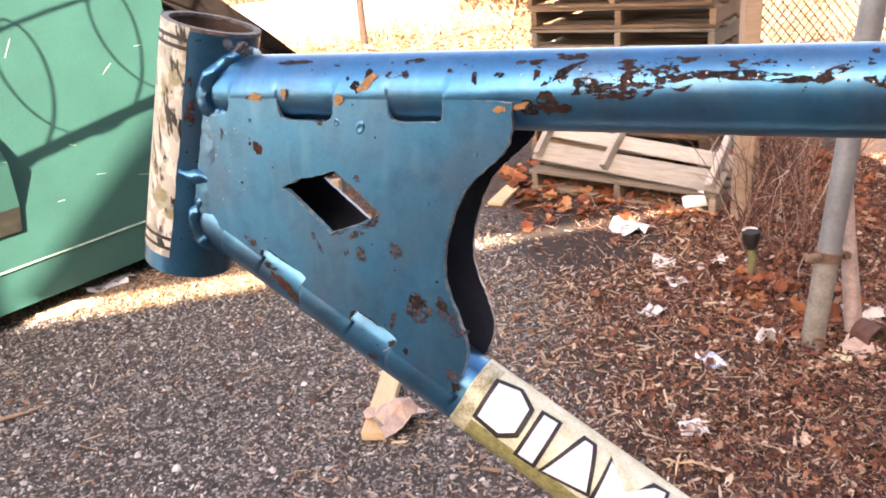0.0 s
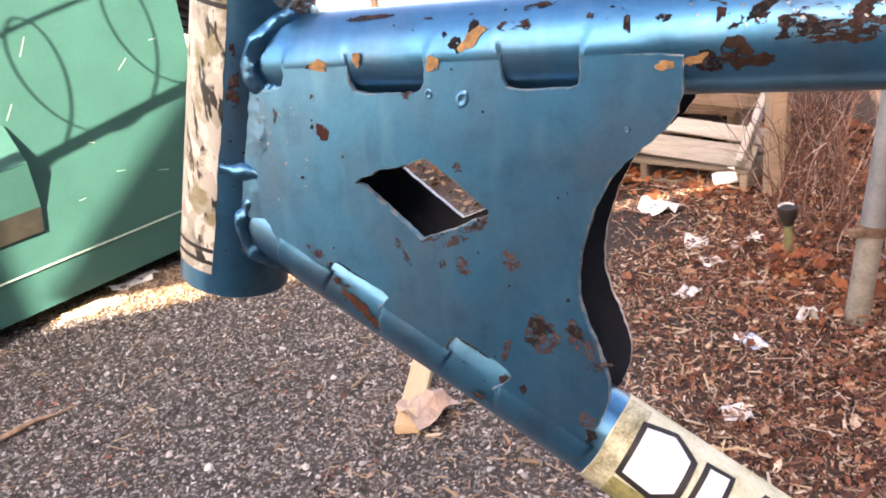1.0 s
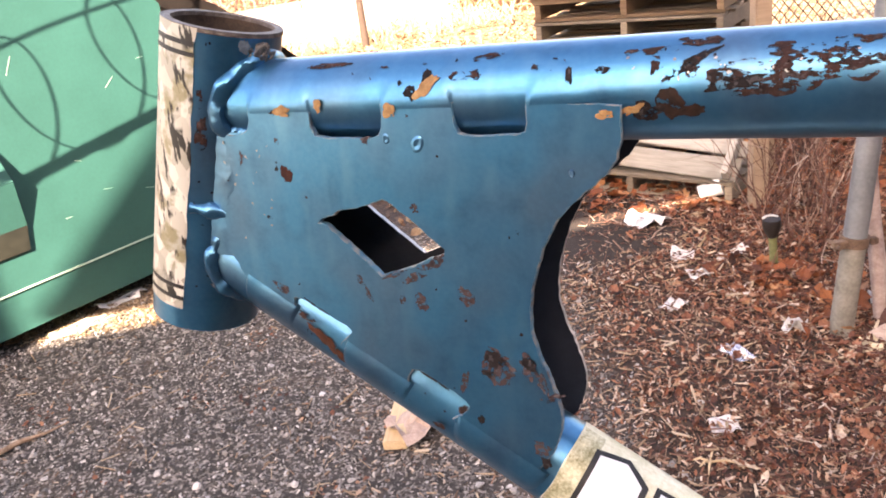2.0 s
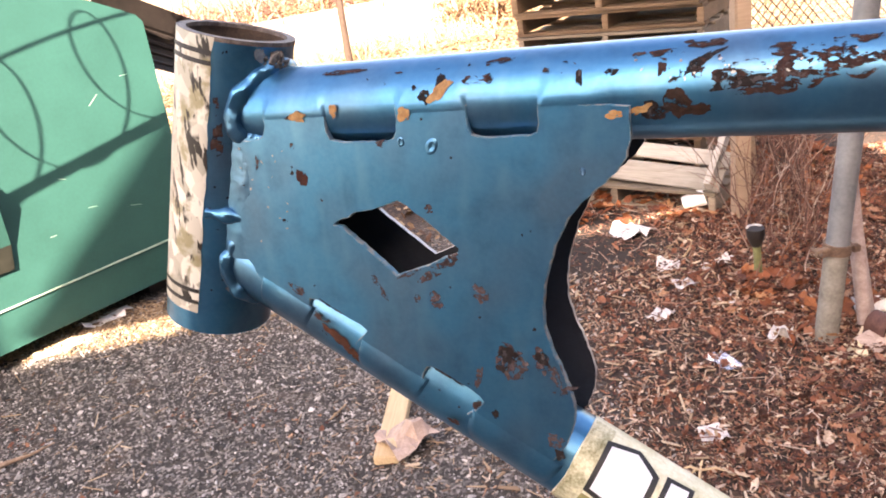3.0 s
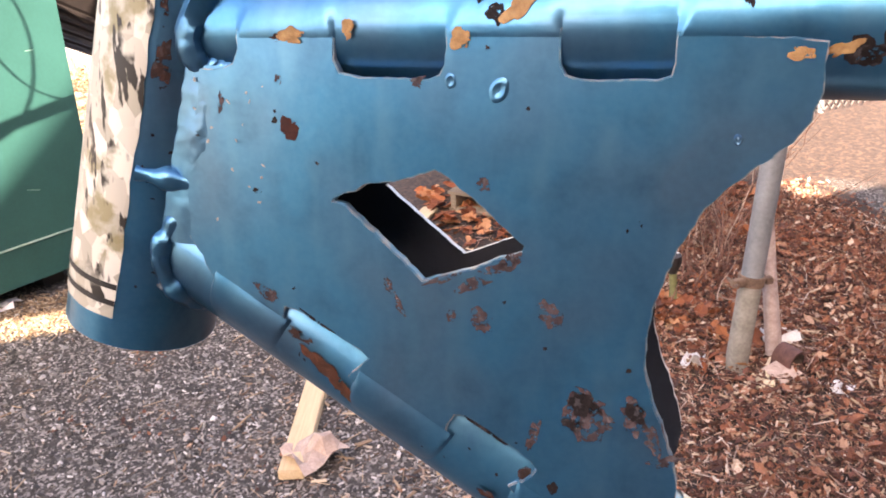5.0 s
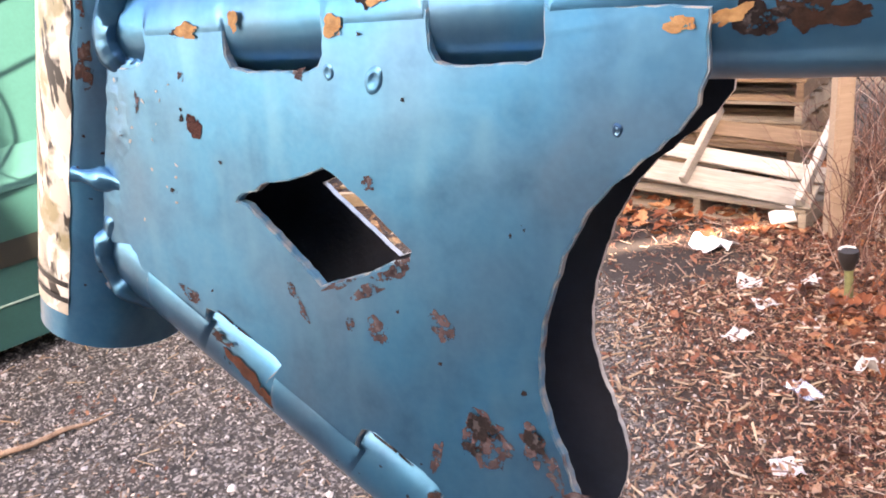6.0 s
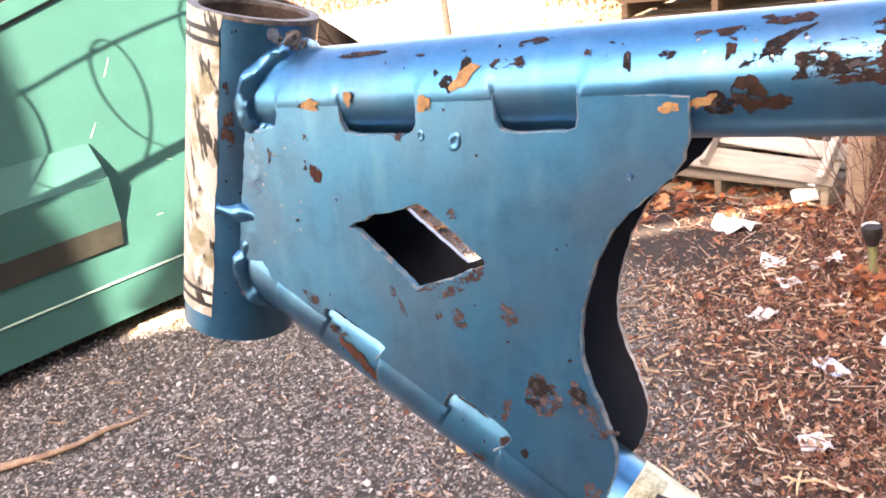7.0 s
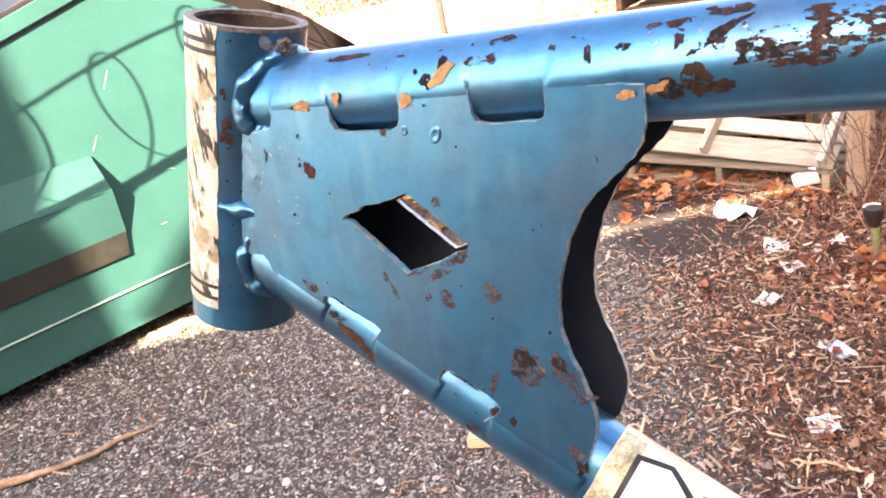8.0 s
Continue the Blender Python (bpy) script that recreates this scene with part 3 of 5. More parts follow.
part("weld_bead", weld_ring(TOP_A, TOP_A + TOP_D * 0.09, TOP_R, 0.0002, 0.0031, 4), BLUE, bike, "lumpy blue-painted weld bead", smooth=True)
part("weld_bead", weld_ring(DOWN_A, DOWN_A + DOWN_D * 0.09, DOWN_R, 0.0000, 0.0027, 5), BLUE, bike, "lumpy blue-painted weld bead", smooth=True)
def weld_patch(v0, v1, left, right, lump, seed):
    """A broad, lumpy seam of weld metal between the head tube and the gusset's front edge."""
    bm, rows, n, m = bmesh.new(), [], 60, 30
    for i in range(n + 1):
        v = v0 + (v1 - v0) * i / n
        axis = HEAD_LOW.x + (HEAD_TOP.x - HEAD_LOW.x) * (v - HEAD_LOW.z) / (HEAD_TOP.z - HEAD_LOW.z)
        row = []
        for k in range(m + 1):
            f = k / m
            u = axis + left + (right - left) * f + 0.0004 * noise.noise((v * 300, seed, 1.0))
            du = (u - axis) * 0.966
            head = MID - math.sqrt(HEAD_R**2 - du * du) if abs(du) < HEAD_R else MID
            y = -0.5 * (-head - 0.0 + math.sqrt((head - 0.0) ** 2 + 0.000012)) if head > 0 else head
            y = min(head, 0.0) if f > 0.02 else head
            rise = math.sin(math.pi * min(1.0, f * 1.0)) ** 1.3 * min(1.0, 5 * min(i, n - i) / n)
            bumps = 0.9 * noise.noise((u * 120, v * 150, seed)) + 0.30 * noise.noise((u * 340, v * 380, seed + 4))
            row.append(bm.verts.new((u, y + 0.0004 - rise * (0.0004 + lump * max(-0.5, bumps)), v)))
        rows.append(row)
    for r0, r1 in zip(rows, rows[1:]):
        for k in range(m):
            bm.faces.new((r0[k], r0[k + 1], r1[k + 1], r1[k]))
    return bm


part("weld_bead", weld_patch(0.0272, -0.0170, 0.0130, 0.0270, 0.0005, 7.0), BLUE, bike, "lumpy blue-painted weld seam", smooth=True)
part("weld_bead", sweep(*zip(*[((-0.0690 - 0.0020 * k, 0.0050 - 0.0009 * k, -0.0030 + 0.00045 * k), 0.0034 - 0.00015 * k + 0.0006 * math.sin(k * 1.4)) for k in range(10)]), 16, lumps=0.06, seed=9), BLUE, bike, "blue-painted weld spur on the head tube", smooth=True)
part("weld_bead", run_bead([(-0.0600, 0.0034, 0.0263), (-0.0710, 0.0030, 0.0268)], 0.0018, 12, steps=24), BLUE, bike, "lumpy blue-painted weld bead", smooth=True)
bm = bmesh.new()
bmesh.ops.create_icosphere(bm, subdivisions=4, radius=0.0042, matrix=Matrix.Translation((-0.0595, 0.0120, 0.0515)))
for v in bm.verts:
    v.co += 0.0016 * noise.noise(v.co * 420) * Vector((1, 1, 1)) + 0.0012 * noise.noise(v.co * 900) * Vector((1, -1, 1))
part("weld_slag", bm, SLAG, bike, "dark burnt lump of weld slag", smooth=True)


def crater(u, v, r, h, dip, turn):
    """A raised ring of paint round a shallow dip on the gusset plate, in millimetres."""
    bm, rings = bmesh.new(), []
    for f, lift in ((1.0, -0.1), (0.86, 0.45), (0.68, 1.0), (0.50, 0.8), (0.30, 1 - dip), (0.12, 0.95 - dip)):
        ring = []
        for k in range(20):
            a = math.tau * k / 20
            q = r * f * (1 + 0.14 * noise.noise((math.cos(a) * 1.3 + u, math.sin(a) * 1.3, v)))
            x, z = q * math.cos(a), 1.35 * q * math.sin(a)
            c, d = math.cos(radians(turn)), math.sin(radians(turn))
            ring.append(bm.verts.new(((u + c * x - d * z) / 1000, -h * lift * (1 + 0.3 * math.cos(a - 0.8)) / 1000, (v + d * x + c * z) / 1000)))
        rings.append(ring)
    for r0, r1 in zip(rings, rings[1:]):
        for k in range(20):
            bm.faces.new((r0[k], r0[(k + 1) % 20], r1[(k + 1) % 20], r1[k]))
    bm.faces.new(rings[-1])
    return bm


for spot in ((3.8, 23.6, 2.1, 0.28, 0.95, -25), (-6.8, 25.2, 1.3, 0.25, 0.7, 10), (51.5, 15.6, 0.9, 0.5, 0.1, 0)):
    part("paint_blister", crater(*spot), BLUE, bike, smooth=True)


# paint chips, rust and stickers lie on the surfaces of the frame
def on_plate(x, z, lift):
    return Vector((x, -lift, z))


def on_tube(a, d, r):
    """A mapping from distance along a tube and arc round it to its surface; arc 0 faces out of the gusset."""
    out = Vector((0, -1, 0))
    side = d.cross(out).normalized()
    side = side if (side.z > 0.3 or (abs(side.z) <= 0.3 and side.x > 0)) else -side

    def place(s, arc, lift):
        ang = arc / r
        return a + d * s + (r + lift) * (math.cos(ang) * out + math.sin(ang) * side)

    return place


HEAD_D = (HEAD_TOP - HEAD_LOW).normalized()
BARE_TOP, ON_DOWN, ON_HEAD = on_tube(TOP_A, TOP_D, TOP_R), on_tube(DOWN_A, DOWN_D, DOWN_R), on_tube(HEAD_LOW, HEAD_D, HEAD_R)


def ON_TOP(s, arc, lift):
    return BARE_TOP(s, arc, lift + shell(s, math.degrees(arc / TOP_R)))


def decal(outline, place, lift, cuts=2):
    """A thin skin with the given outline, laid onto a surface."""
    bm = bmesh.new()
    vs = [bm.verts.new((x, 0, z)) for x, z in outline]
    edges = [bm.edges.new((vs[i], vs[(i + 1) % len(vs)])) for i in range(len(vs))]
    bmesh.ops.triangle_fill(bm, use_beauty=True, use_dissolve=False, edges=edges)
    for _ in range(cuts):
        long = [e for e in bm.edges if e.calc_length() > 0.0025]
        if long:
            bmesh.ops.subdivide_edges(bm, edges=long, cuts=1, use_grid_fill=True)
    bmesh.ops.triangulate(bm, faces=bm.faces)
    for v in bm.verts:
        v.co = place(v.co.x, v.co.z, lift)
    return bm


def flake(x, z, w, h, turn=0.0, seed=0, spikes=0.45):
    """The ragged outline of a paint chip, in metres."""
    rng, out = random.Random(seed), []
    n = 40
    c, s = math.cos(radians(turn)), math.sin(radians(turn))
    for k in range(n):
        a = math.tau * k / n
        f = 1 + spikes * noise.noise((1.1 * math.cos(a) + seed * 7.3, 1.1 * math.sin(a), seed * 1.7)) + 0.35 * noise.noise((2.6 * math.cos(a) + seed * 3.1, 2.6 * math.sin(a), seed * 2.3)) + rng.uniform(-0.07, 0.07)
        p, q = 0.5 * w * f * math.cos(a), 0.5 * h * f * math.sin(a)
        out.append((x + c * p - s * q, z + s * p + c * q))
    return out


def chips(name, place, material, rows, lift=0.00012, spikes=0.6):
    for i, (x, z, w, h, turn) in enumerate(rows):
        seed = int(abs(x * 13 + z * 7)) + i
        part(name, decal(flake(x / 1000, z / 1000, w / 1000, h / 1000, turn, seed, spikes), place, lift, 2), material, bike)


chips("rust_spot", on_plate, SOLID_RUST, [(-45.2, 13.6, 4.8, 4.8, 0)])
chips("rust_spot", on_plate, MOTTLED, [(-13.9, 25.0, 4.5, 2.6, 10), (-54, -27.2, 7, 3, -25), (43.4, -55.6, 3.2, 7, -70), (39.6, -74, 5.5, 5, 30), (26.6, -47.2, 12, 12.5, 0), (36.6, -45.6, 5.5, 9, 25), (40.8, -51, 3, 6, 20), (14.2, -54.4, 2.4, 8, -15), (-1.6, -19.6, 9, 2.4, 22), (7.4, -13.4, 6, 2.8, 30), (1.0, 3.6, 3.4, 3.2, 0), (1.1, -27.9, 5, 6, 20), (16.7, -24.4, 4, 6.5, 35)])
chips("rust_spot", on_plate, MOTTLED, [(-21.3, -22, 2.2, 4.5, 30), (-18.8, -26.5, 1.8, 5, 25), (-6, -27.4, 2.2, 3, 0), (5.6, -14.6, 9, 2.2, 22), (-8.0, -18.8, 8, 1.6, 22), (-63.5, 19, 2, 5, 0), (-48, 24.6, 1.6, 2, 0)])
chips("dark_rust_spot", on_plate, DARK_RUST, [(-49.4, 15.2, 1.7, 1.8, 0), (-55, -1.8, 2.0, 1.4, 0), (41, -79, 3.5, 4, 0)])
chips("primer_spot", on_plate, PRIMER, [(-44.1, 34.2, 6.5, 3.4, 5), (-30.2, 35.6, 2.4, 3.8, 0), (-4.4, 34.0, 4.4, 4.6, -30), (61.0, 32.0, 4.6, 2.6, 0)], 0.0005)
chips("rust_spot", on_plate, RUST, [(-48, 33.4, 4.0, 2.4, 10), (2.4, 32.6, 3.2, 2.6, 0), (-71, 12, 2.6, 3.0, 0)], 0.0004)
chips("dark_rust_spot", on_plate, DARK_RUST, [(25.6, -44.6, 6.5, 5.5, 0), (23.2, -49.6, 4, 4, 30), (36.4, -44.6, 3.6, 5.5, 25)], 0.0004)
RAD = TOP_R * math.pi / 180 * 1000
chips("rust_spot", ON_TOP, RUST, [(102.9, 27 * RAD, 4.5, 3, 0), (107.8, 27 * RAD, 5, 3.2, 0), (77.5, 42 * RAD, 3.6, 2, 10), (110.6, 51 * RAD, 8, 2.6, 10), (158, 45 * RAD, 11, 2.6, 0), (158.8, 31 * RAD, 2.6, 6.5, 0), (168.5, 26 * RAD, 4, 5.5, 0), (170, 58 * RAD, 11, 4, 0)])
chips("rust_spot", ON_TOP, BROWN_RUST, [(162.8, -12 * RAD, 7, 8.5, 15), (168, -20 * RAD, 7, 3.0, 10)], 0.00012, 0.2)
chips("rust_spot", ON_TOP, RUST, [(178, 18 * RAD, 12, 5, 15), (187, 10 * RAD, 17, 7, 12), (197, 17 * RAD, 17, 8, 10), (202, 32 * RAD, 9, 10, 20), (183.3, 0, 9, 3, 12), (208, 19 * RAD, 11, 6, 0), (192, 26 * RAD, 14, 5, 18)])
chips("rust_spot", ON_TOP, RUST, [(216, 21 * RAD, 18, 3.4, 0), (227, 41 * RAD, 12, 4.2, 0), (236, 21 * RAD, 26, 3.0, 0), (249, 24 * RAD, 12, 3.4, 30), (260, 46 * RAD, 3.2, 10, -10), (55.4, 53 * RAD, 15, 2.4, 0), (152.5, 43 * RAD, 4, 3, 0), (126, 30 * RAD, 2, 2.6, 0), (205, 44 * RAD, 12, 4, 10), (190, 40 * RAD, 9, 3, 0)])
chips("rust_spot", ON_TOP, DARK_RUST, [(136, 22 * RAD, 1.6, 5, 0), (93, 26 * RAD, 3, 5, 0), (88, 9 * RAD, 4, 4, 0), (84, 22 * RAD, 1.6, 1.6, 0), (145, 26 * RAD, 4, 2, 0), (178, 7 * RAD, 12, 3.4, 10), (263, 16 * RAD, 9, 4, 0), (157, -20 * RAD, 8, 6, 0), (224, 25 * RAD, 22, 2.2, 0), (168, 30 * RAD, 14, 2.6, 35), (240, 18 * RAD, 12, 2, 0)])
chips("primer_spot", ON_TOP, PRIMER, [(93.0, 17 * RAD, 7.5, 3.2, 35), (152.8, -17 * RAD, 6.5, 2.2, 20)], 0.0002)
chips("rust_spot", ON_DOWN, ORANGE_RUST, [(66, -1.2, 10, 3.4, -8), (73, -2.8, 11, 4.6, -10), (79, -5.0, 8, 3.6, -14), (82.5, 4.2, 2.6, 5.6, 24)], 0.0003)
chips("rust_spot", ON_DOWN, RUST, [(60, 2.2, 7, 2.6, 0), (101, -3.0, 3, 3, 0), (119, -4.5, 6, 2.2, 0), (124.6, 5.0, 3.0, 4.6, 20)], 0.0009)
# first two strokes: slot-edge rust, kept dark to stand for the gap's shade
chips("dark_rust_spot", on_plate, DARK_RUST, [(-40, -33.2, 10, 0.8, -29), (3, -55.0, 12, 0.8, -29), (19.4, -67, 2, 3, 0), (37, -83, 5, 2, -50)])
HRAD = HEAD_R * math.pi / 180 * 1000
chips("rust_spot", ON_HEAD, RUST, [(78, 24 * HRAD, 12, 4.4, 0), (90, 21 * HRAD, 6, 2, 0), (50, 21 * HRAD, 4, 2.4, 0)], 0.0002)
chips("scuff", ON_HEAD, SCUFF, [(20, 45 * HRAD, 2, 2.4, 0), (108, 60 * HRAD, 5, 4, 0)], 0.0002)


def specks(place, xs, zs, count, seed, material):
    """Pin-head paint losses."""
    rng = random.Random(seed)
    rows = [(rng.uniform(*xs), rng.uniform(*zs), rng.uniform(0.4, 1.3), rng.uniform(0.3, 1.0), rng.uniform(0, 180)) for _ in range(count)]
    if place is on_plate:
        rows = [r for r in rows if not (-35 < r[0] < 11 and -21 < r[1] < 6)]
    chips("paint_speck", place, material, rows)


specks(on_plate, (-52, 35), (-26, 24), 9, 3, DARK_RUST)
specks(on_plate, (2, 37), (-60, -30), 4, 4, DARK_RUST)
specks(ON_TOP, (60, 270), (4, 15), 24, 5, DARK_RUST)
specks(ON_TOP, (150, 270), (3, 11), 26, 16, BARE)
specks(on_plate, (-72, -52), (-10, 26), 16, 17, BARE)
specks(ON_TOP, (160, 280), (2, 12), 30, 6, RUST)
specks(ON_HEAD, (12, 110), (8, 26), 12, 7, DARK_RUST)
specks(ON_DOWN, (60, 160), (-8, 4), 12, 9, DARK_RUST)


def band(s0, s1, a0, a1, r_place, r, lift, name, material, parent, ragged=0.0, label=""):
    """A sticker wrapped round a tube between two places along it and two angles."""
    bm, rows = bmesh.new(), []
    n, m = max(2, int((s1 - s0) / 0.0025)), max(8, int(abs(a1 - a0) / 4))
    for i in range(n + 1):
        s = s0 + (s1 - s0) * i / n
        row = []
        for k in range(m + 1):
            f = k / m
            w = ragged * noise.noise((s * 160, 3.0, r * 1000)) if k in (0, m) else 0.0
            e = ragged * noise.noise((f * 9, 7.0, s0 * 900)) if i in (0, n) else 0.0
            row.append(bm.verts.new(r_place(s + e, (radians(a0 + (a1 - a0) * f)) * r + w, lift)))
        rows.append(row)
    for r0, r1 in zip(rows, rows[1:]):
        for k in range(m):
            bm.faces.new((r0[k], r0[k + 1], r1[k + 1], r1[k]))
    return part(name, bm, material, parent, label, smooth=True)


part("rim", pipe_bm(HEAD_TOP - HEAD_D * 0.0012, HEAD_TOP + HEAD_D * 0.0003, HEAD_R + 0.0002, HEAD_R - 0.0029, 72), RIMM, bike, "worn brown-grey tube mouth", smooth=True)
badge = band(0.0085, 0.1125, -195, 15, ON_HEAD, HEAD_R, 0.00035, "head_sticker", CAMO, bike, 0.0008, "worn cream and black patterned head tube sticker")
for s in (0.0128, 0.0175, 0.1035, 0.1070):
    band(s - 0.0008, s + 0.0008, -195, 14.5, ON_HEAD, HEAD_R, 0.0006, "stripe", BLACK_INK, badge, 0.0002)
decal_wrap = band(0.1605, 0.58, -185, 175, ON_DOWN, DOWN_R, 0.0004, "down_tube_sticker", CREAM, bike, 0.0010, "cream down tube sticker with bold outlined shapes")
band(0.1608, 0.1682, -100, 95, ON_DOWN, DOWN_R, 0.0007, "sticker_border", FOILY, decal_wrap, 0.0008)
band(0.1668, 0.5700, -100, -3, ON_DOWN, DOWN_R, 0.0006, "sticker_border", OLIVE, decal_wrap, 0.0003)


def grow(poly, by):
    c = Vector((sum(p[0] for p in poly) / len(poly), sum(p[1] for p in poly) / len(poly)))
    out = []
    for i, p in enumerate(poly):
        a, b, d = Vector(poly[i - 1]), Vector(p), Vector(poly[(i + 1) % len(poly)])
        n1, n2 = (b - a).normalized(), (d - b).normalized()
        n = Vector((n1.y + n2.y, -n1.x - n2.x))
        n = n.normalized() if n.length > 1e-6 else (b - c).normalized()
        if n.dot(b - c) < 0 and len(poly) <= 8:
            n = -n
        out.append(tuple(b + n * by))
    return out


# plain outlined blocks in place of the maker's lettering
SHAPES = [
    [(169.6, 2.4), (169.2, 17.6), (178.0, 20.2), (185.0, 15.8), (185.4, 5.6), (180.0, 1.6)],
    [(191.0, -0.8), (191.0, 17.6), (197.2, 18.2), (197.6, -0.4)],
    [(202.4, -0.4), (209.6, 19.0), (213.0, 19.0), (220.4, 3.0)],
    [(224.0, 3.4), (222.2, 18.4), (232.0, 11.0), (241.0, 19.6), (245.4, 20.6), (246.0, 3.4)],
    [(251.0, 3.4), (251.0, 19.6), (264.0, 19.6), (264.0, 3.4)],
]
for poly in SHAPES:
    poly = [(x / 1000, z / 1000) for x, z in poly]
    part("block_outline", decal(grow(poly, 0.0024), ON_DOWN, 0.0009, 3), BLACK_INK, decal_wrap)
    part("block_shape", decal(poly, ON_DOWN, 0.0012, 3), WHITE_INK, decal_wrap)

# the stand that holds the frame by its seat tube
stand = thing("work_stand", pose(0.334, 0.082, 0), "black steel work stand under the bicycle frame", "stand")
part("pole", sweep([(0, 0, 0.01), (0, 0, 1.226)], 0.018, 20), LID, stand, smooth=True)
for k in range(3):
    part("leg", sweep([(0, 0, 0.16), (0.3 * math.cos(2.1 * k - 0.6), 0.3 * math.sin(2.1 * k - 0.6), 0.012)], 0.012, 12), LID, stand, smooth=True)
part("cradle", box_bm((0.07, 0.07, 0.022), (0, 0, 1.223), 0.004), LID, stand)

# ---- dumpster ----
DUMP_AT = Matrix.Translation((-1.26, 4.31, 0)) @ pose(0, 0, 0, 0, 0, 45.6)
dumpster = thing("dumpster", DUMP_AT, "scratched green steel dumpster with its black lid thrown open", "dumpster")
part("side_panel", plate_bm([(-2.3, 0.305), (0.0, 0.305), (0.03, 1.43), (0.0, 1.47), (-0.06, 1.50), (-0.56, 1.735), (-2.3, 1.25)], [], 0.0, 0.006), GREEN, dumpster, second=GREEN)
part("lower_panel", plate_bm([(-2.3, 0.10), (0.0, 0.10), (0.0, 0.297), (-2.3, 0.297)], [], 0.004, 0.012), GREEN, dumpster, second=GREEN)
part("fold", box_bm((2.3, 0.012, 0.010), (-1.15, 0.001, 0.301), 0.003), PALE_GREEN, dumpster)
part("front_panel", box_bm((0.006, 1.5, 1.33), (0.004, 0.765, 0.79)), GREEN, dumpster)
part("back_panel", box_bm((0.006, 1.5, 1.1), (-2.3, 0.765, 0.67)), GREEN, dumpster)
part("far_panel", box_bm((2.3, 0.006, 1.3), (-1.15, 1.52, 0.76)), GREEN, dumpster)
part("floor_panel", box_bm((2.28, 1.49, 0.01), (-1.15, 0.765, 0.115)), GREEN, dumpster)
for x in (-0.25, -2.0):
    part("skid", box_bm((0.12, 1.3, 0.10), (x, 0.78, 0.05), 0.004), LID, dumpster)
# the near slope's lid: a green lip with a black cover on it
lip = Matrix.Translation((-1.47, 0, 1.52)) @ pose(0, 0, 0, 0, -15.6, 0)
part("lid_lip", box_bm((1.85, 0.03, 0.075), (0, 0, 0), 0.004, lip), GREEN, dumpster)
# black strip put in for the shadowed gap below the lip
part("lid_gasket", box_bm((1.85, 0.02, 0.014), (0, 0.004, -0.043), 0.0, lip), LID, dumpster)
part("cover", box_bm((1.85, 1.45, 0.02), (0, 0.75, 0.05), 0.004, lip), LID, dumpster)
# fork pocket
prof = [(0.0, 0.99, -0.977), (-0.048, 0.812, -0.952), (-0.006, 0.592, -0.948), (-0.005, 0.475, -0.972)]
pocket = None
for name, (y0, z0, e0), (y1, z1, e1) in zip(("fork_pocket", "front_plate", "bottom_plate"), prof, prof[1:]):
    d = Vector((0, y1 - y0, z1 - z0)).normalized()
    n = Vector((0, d.z, -d.y)) * -0.008
    bm = bmesh.new()
    vs = [bm.verts.new((x, y - n.y * k, z - n.z * k)) for xs in ((-2.1, -2.1), (e0, e1)) for x, y, z in ((xs[0], y0, z0), (xs[1], y1, z1)) for k in (0, 1)]
    for f in ((0, 1, 3, 2), (4, 5, 7, 6), (0, 1, 5, 4), (2, 3, 7, 6), (0, 2, 6, 4), (1, 3, 7, 5)):
        bm.faces.new([vs[i] for i in f])
    # bottom plate's near-black colour stands for the pocket's shaded underside
    made = part(name, bm, UNDERSIDE_SHADE if name == "bottom_plate" else GREEN, pocket or dumpster)
    pocket = pocket or made
# scratches through the paint
for x, z, w, turn in ((-0.78, 1.30, 0.13, -60), (-0.35, 1.12, 0.10, -40), (-0.93, 1.04, 0.11, -55), (-0.62, 0.80, 0.05, 20), (-0.52, 0.62, 0.07, 10), (-0.16, 1.20, 0.06, 0), (-0.30, 0.55, 0.09, 15), (-0.75, 0.55, 0.05, 0)):
    bm = box_bm((0.7 * w, 0.001, 0.0026), (0, 0, 0), 0.0, pose(0, 0, 0, 0, turn, 0))
    bmesh.ops.translate(bm, vec=(x, -0.001, z), verts=bm.verts)
    part("scratch", bm, PALE_GREEN, dumpster)
# the open ribbed lid, hanging past the front corner
LID_EDGE = [(-0.15, 1.64), (0.10, 1.52), (0.40, 1.36), (0.70, 1.12), (0.955, 0.895)]
LID_FOOT = [(-0.15, 1.28), (0.08, 1.18), (0.33, 1.06), (0.62, 0.965), (0.95, 0.875)]
lid = part("open_lid", bmesh.new(), LID, dumpster, "ribbed black plastic lid")
bm, rows = bmesh.new(), []
for (x0, z0), (x1, z1) in zip(LID_EDGE, LID_FOOT):
    row = []
    for k in range(29):
        f = k / 28
        y = 0.05 + 0.10 * math.sin(f * 2.4) + (0.014 if (k % 4 in (1, 2) and k > 9) else 0.0)
        row.append((x0 + (x1 - x0) * f, y, z0 + (z1 - z0) * f))
    rows.append(row)
grid = [[bm.verts.new(p) for p in row] for row in rows]
rear = [[bm.verts.new((p[0], p[1] + 0.012, p[2] + 0.004)) for p in row] for row in rows]
for g in (grid, rear):
    for r0, r1 in zip(g, g[1:]):
        for k in range(28):
            bm.faces.new((r0[k], r0[k + 1], r1[k + 1], r1[k]))
for k in (0, 28):
    for i in range(4):
        bm.faces.new((grid[i][k], grid[i + 1][k], rear[i + 1][k], rear[i][k]))
bmesh.ops.recalc_face_normals(bm, faces=bm.faces)
bm.to_mesh(lid.data)
bm.free()

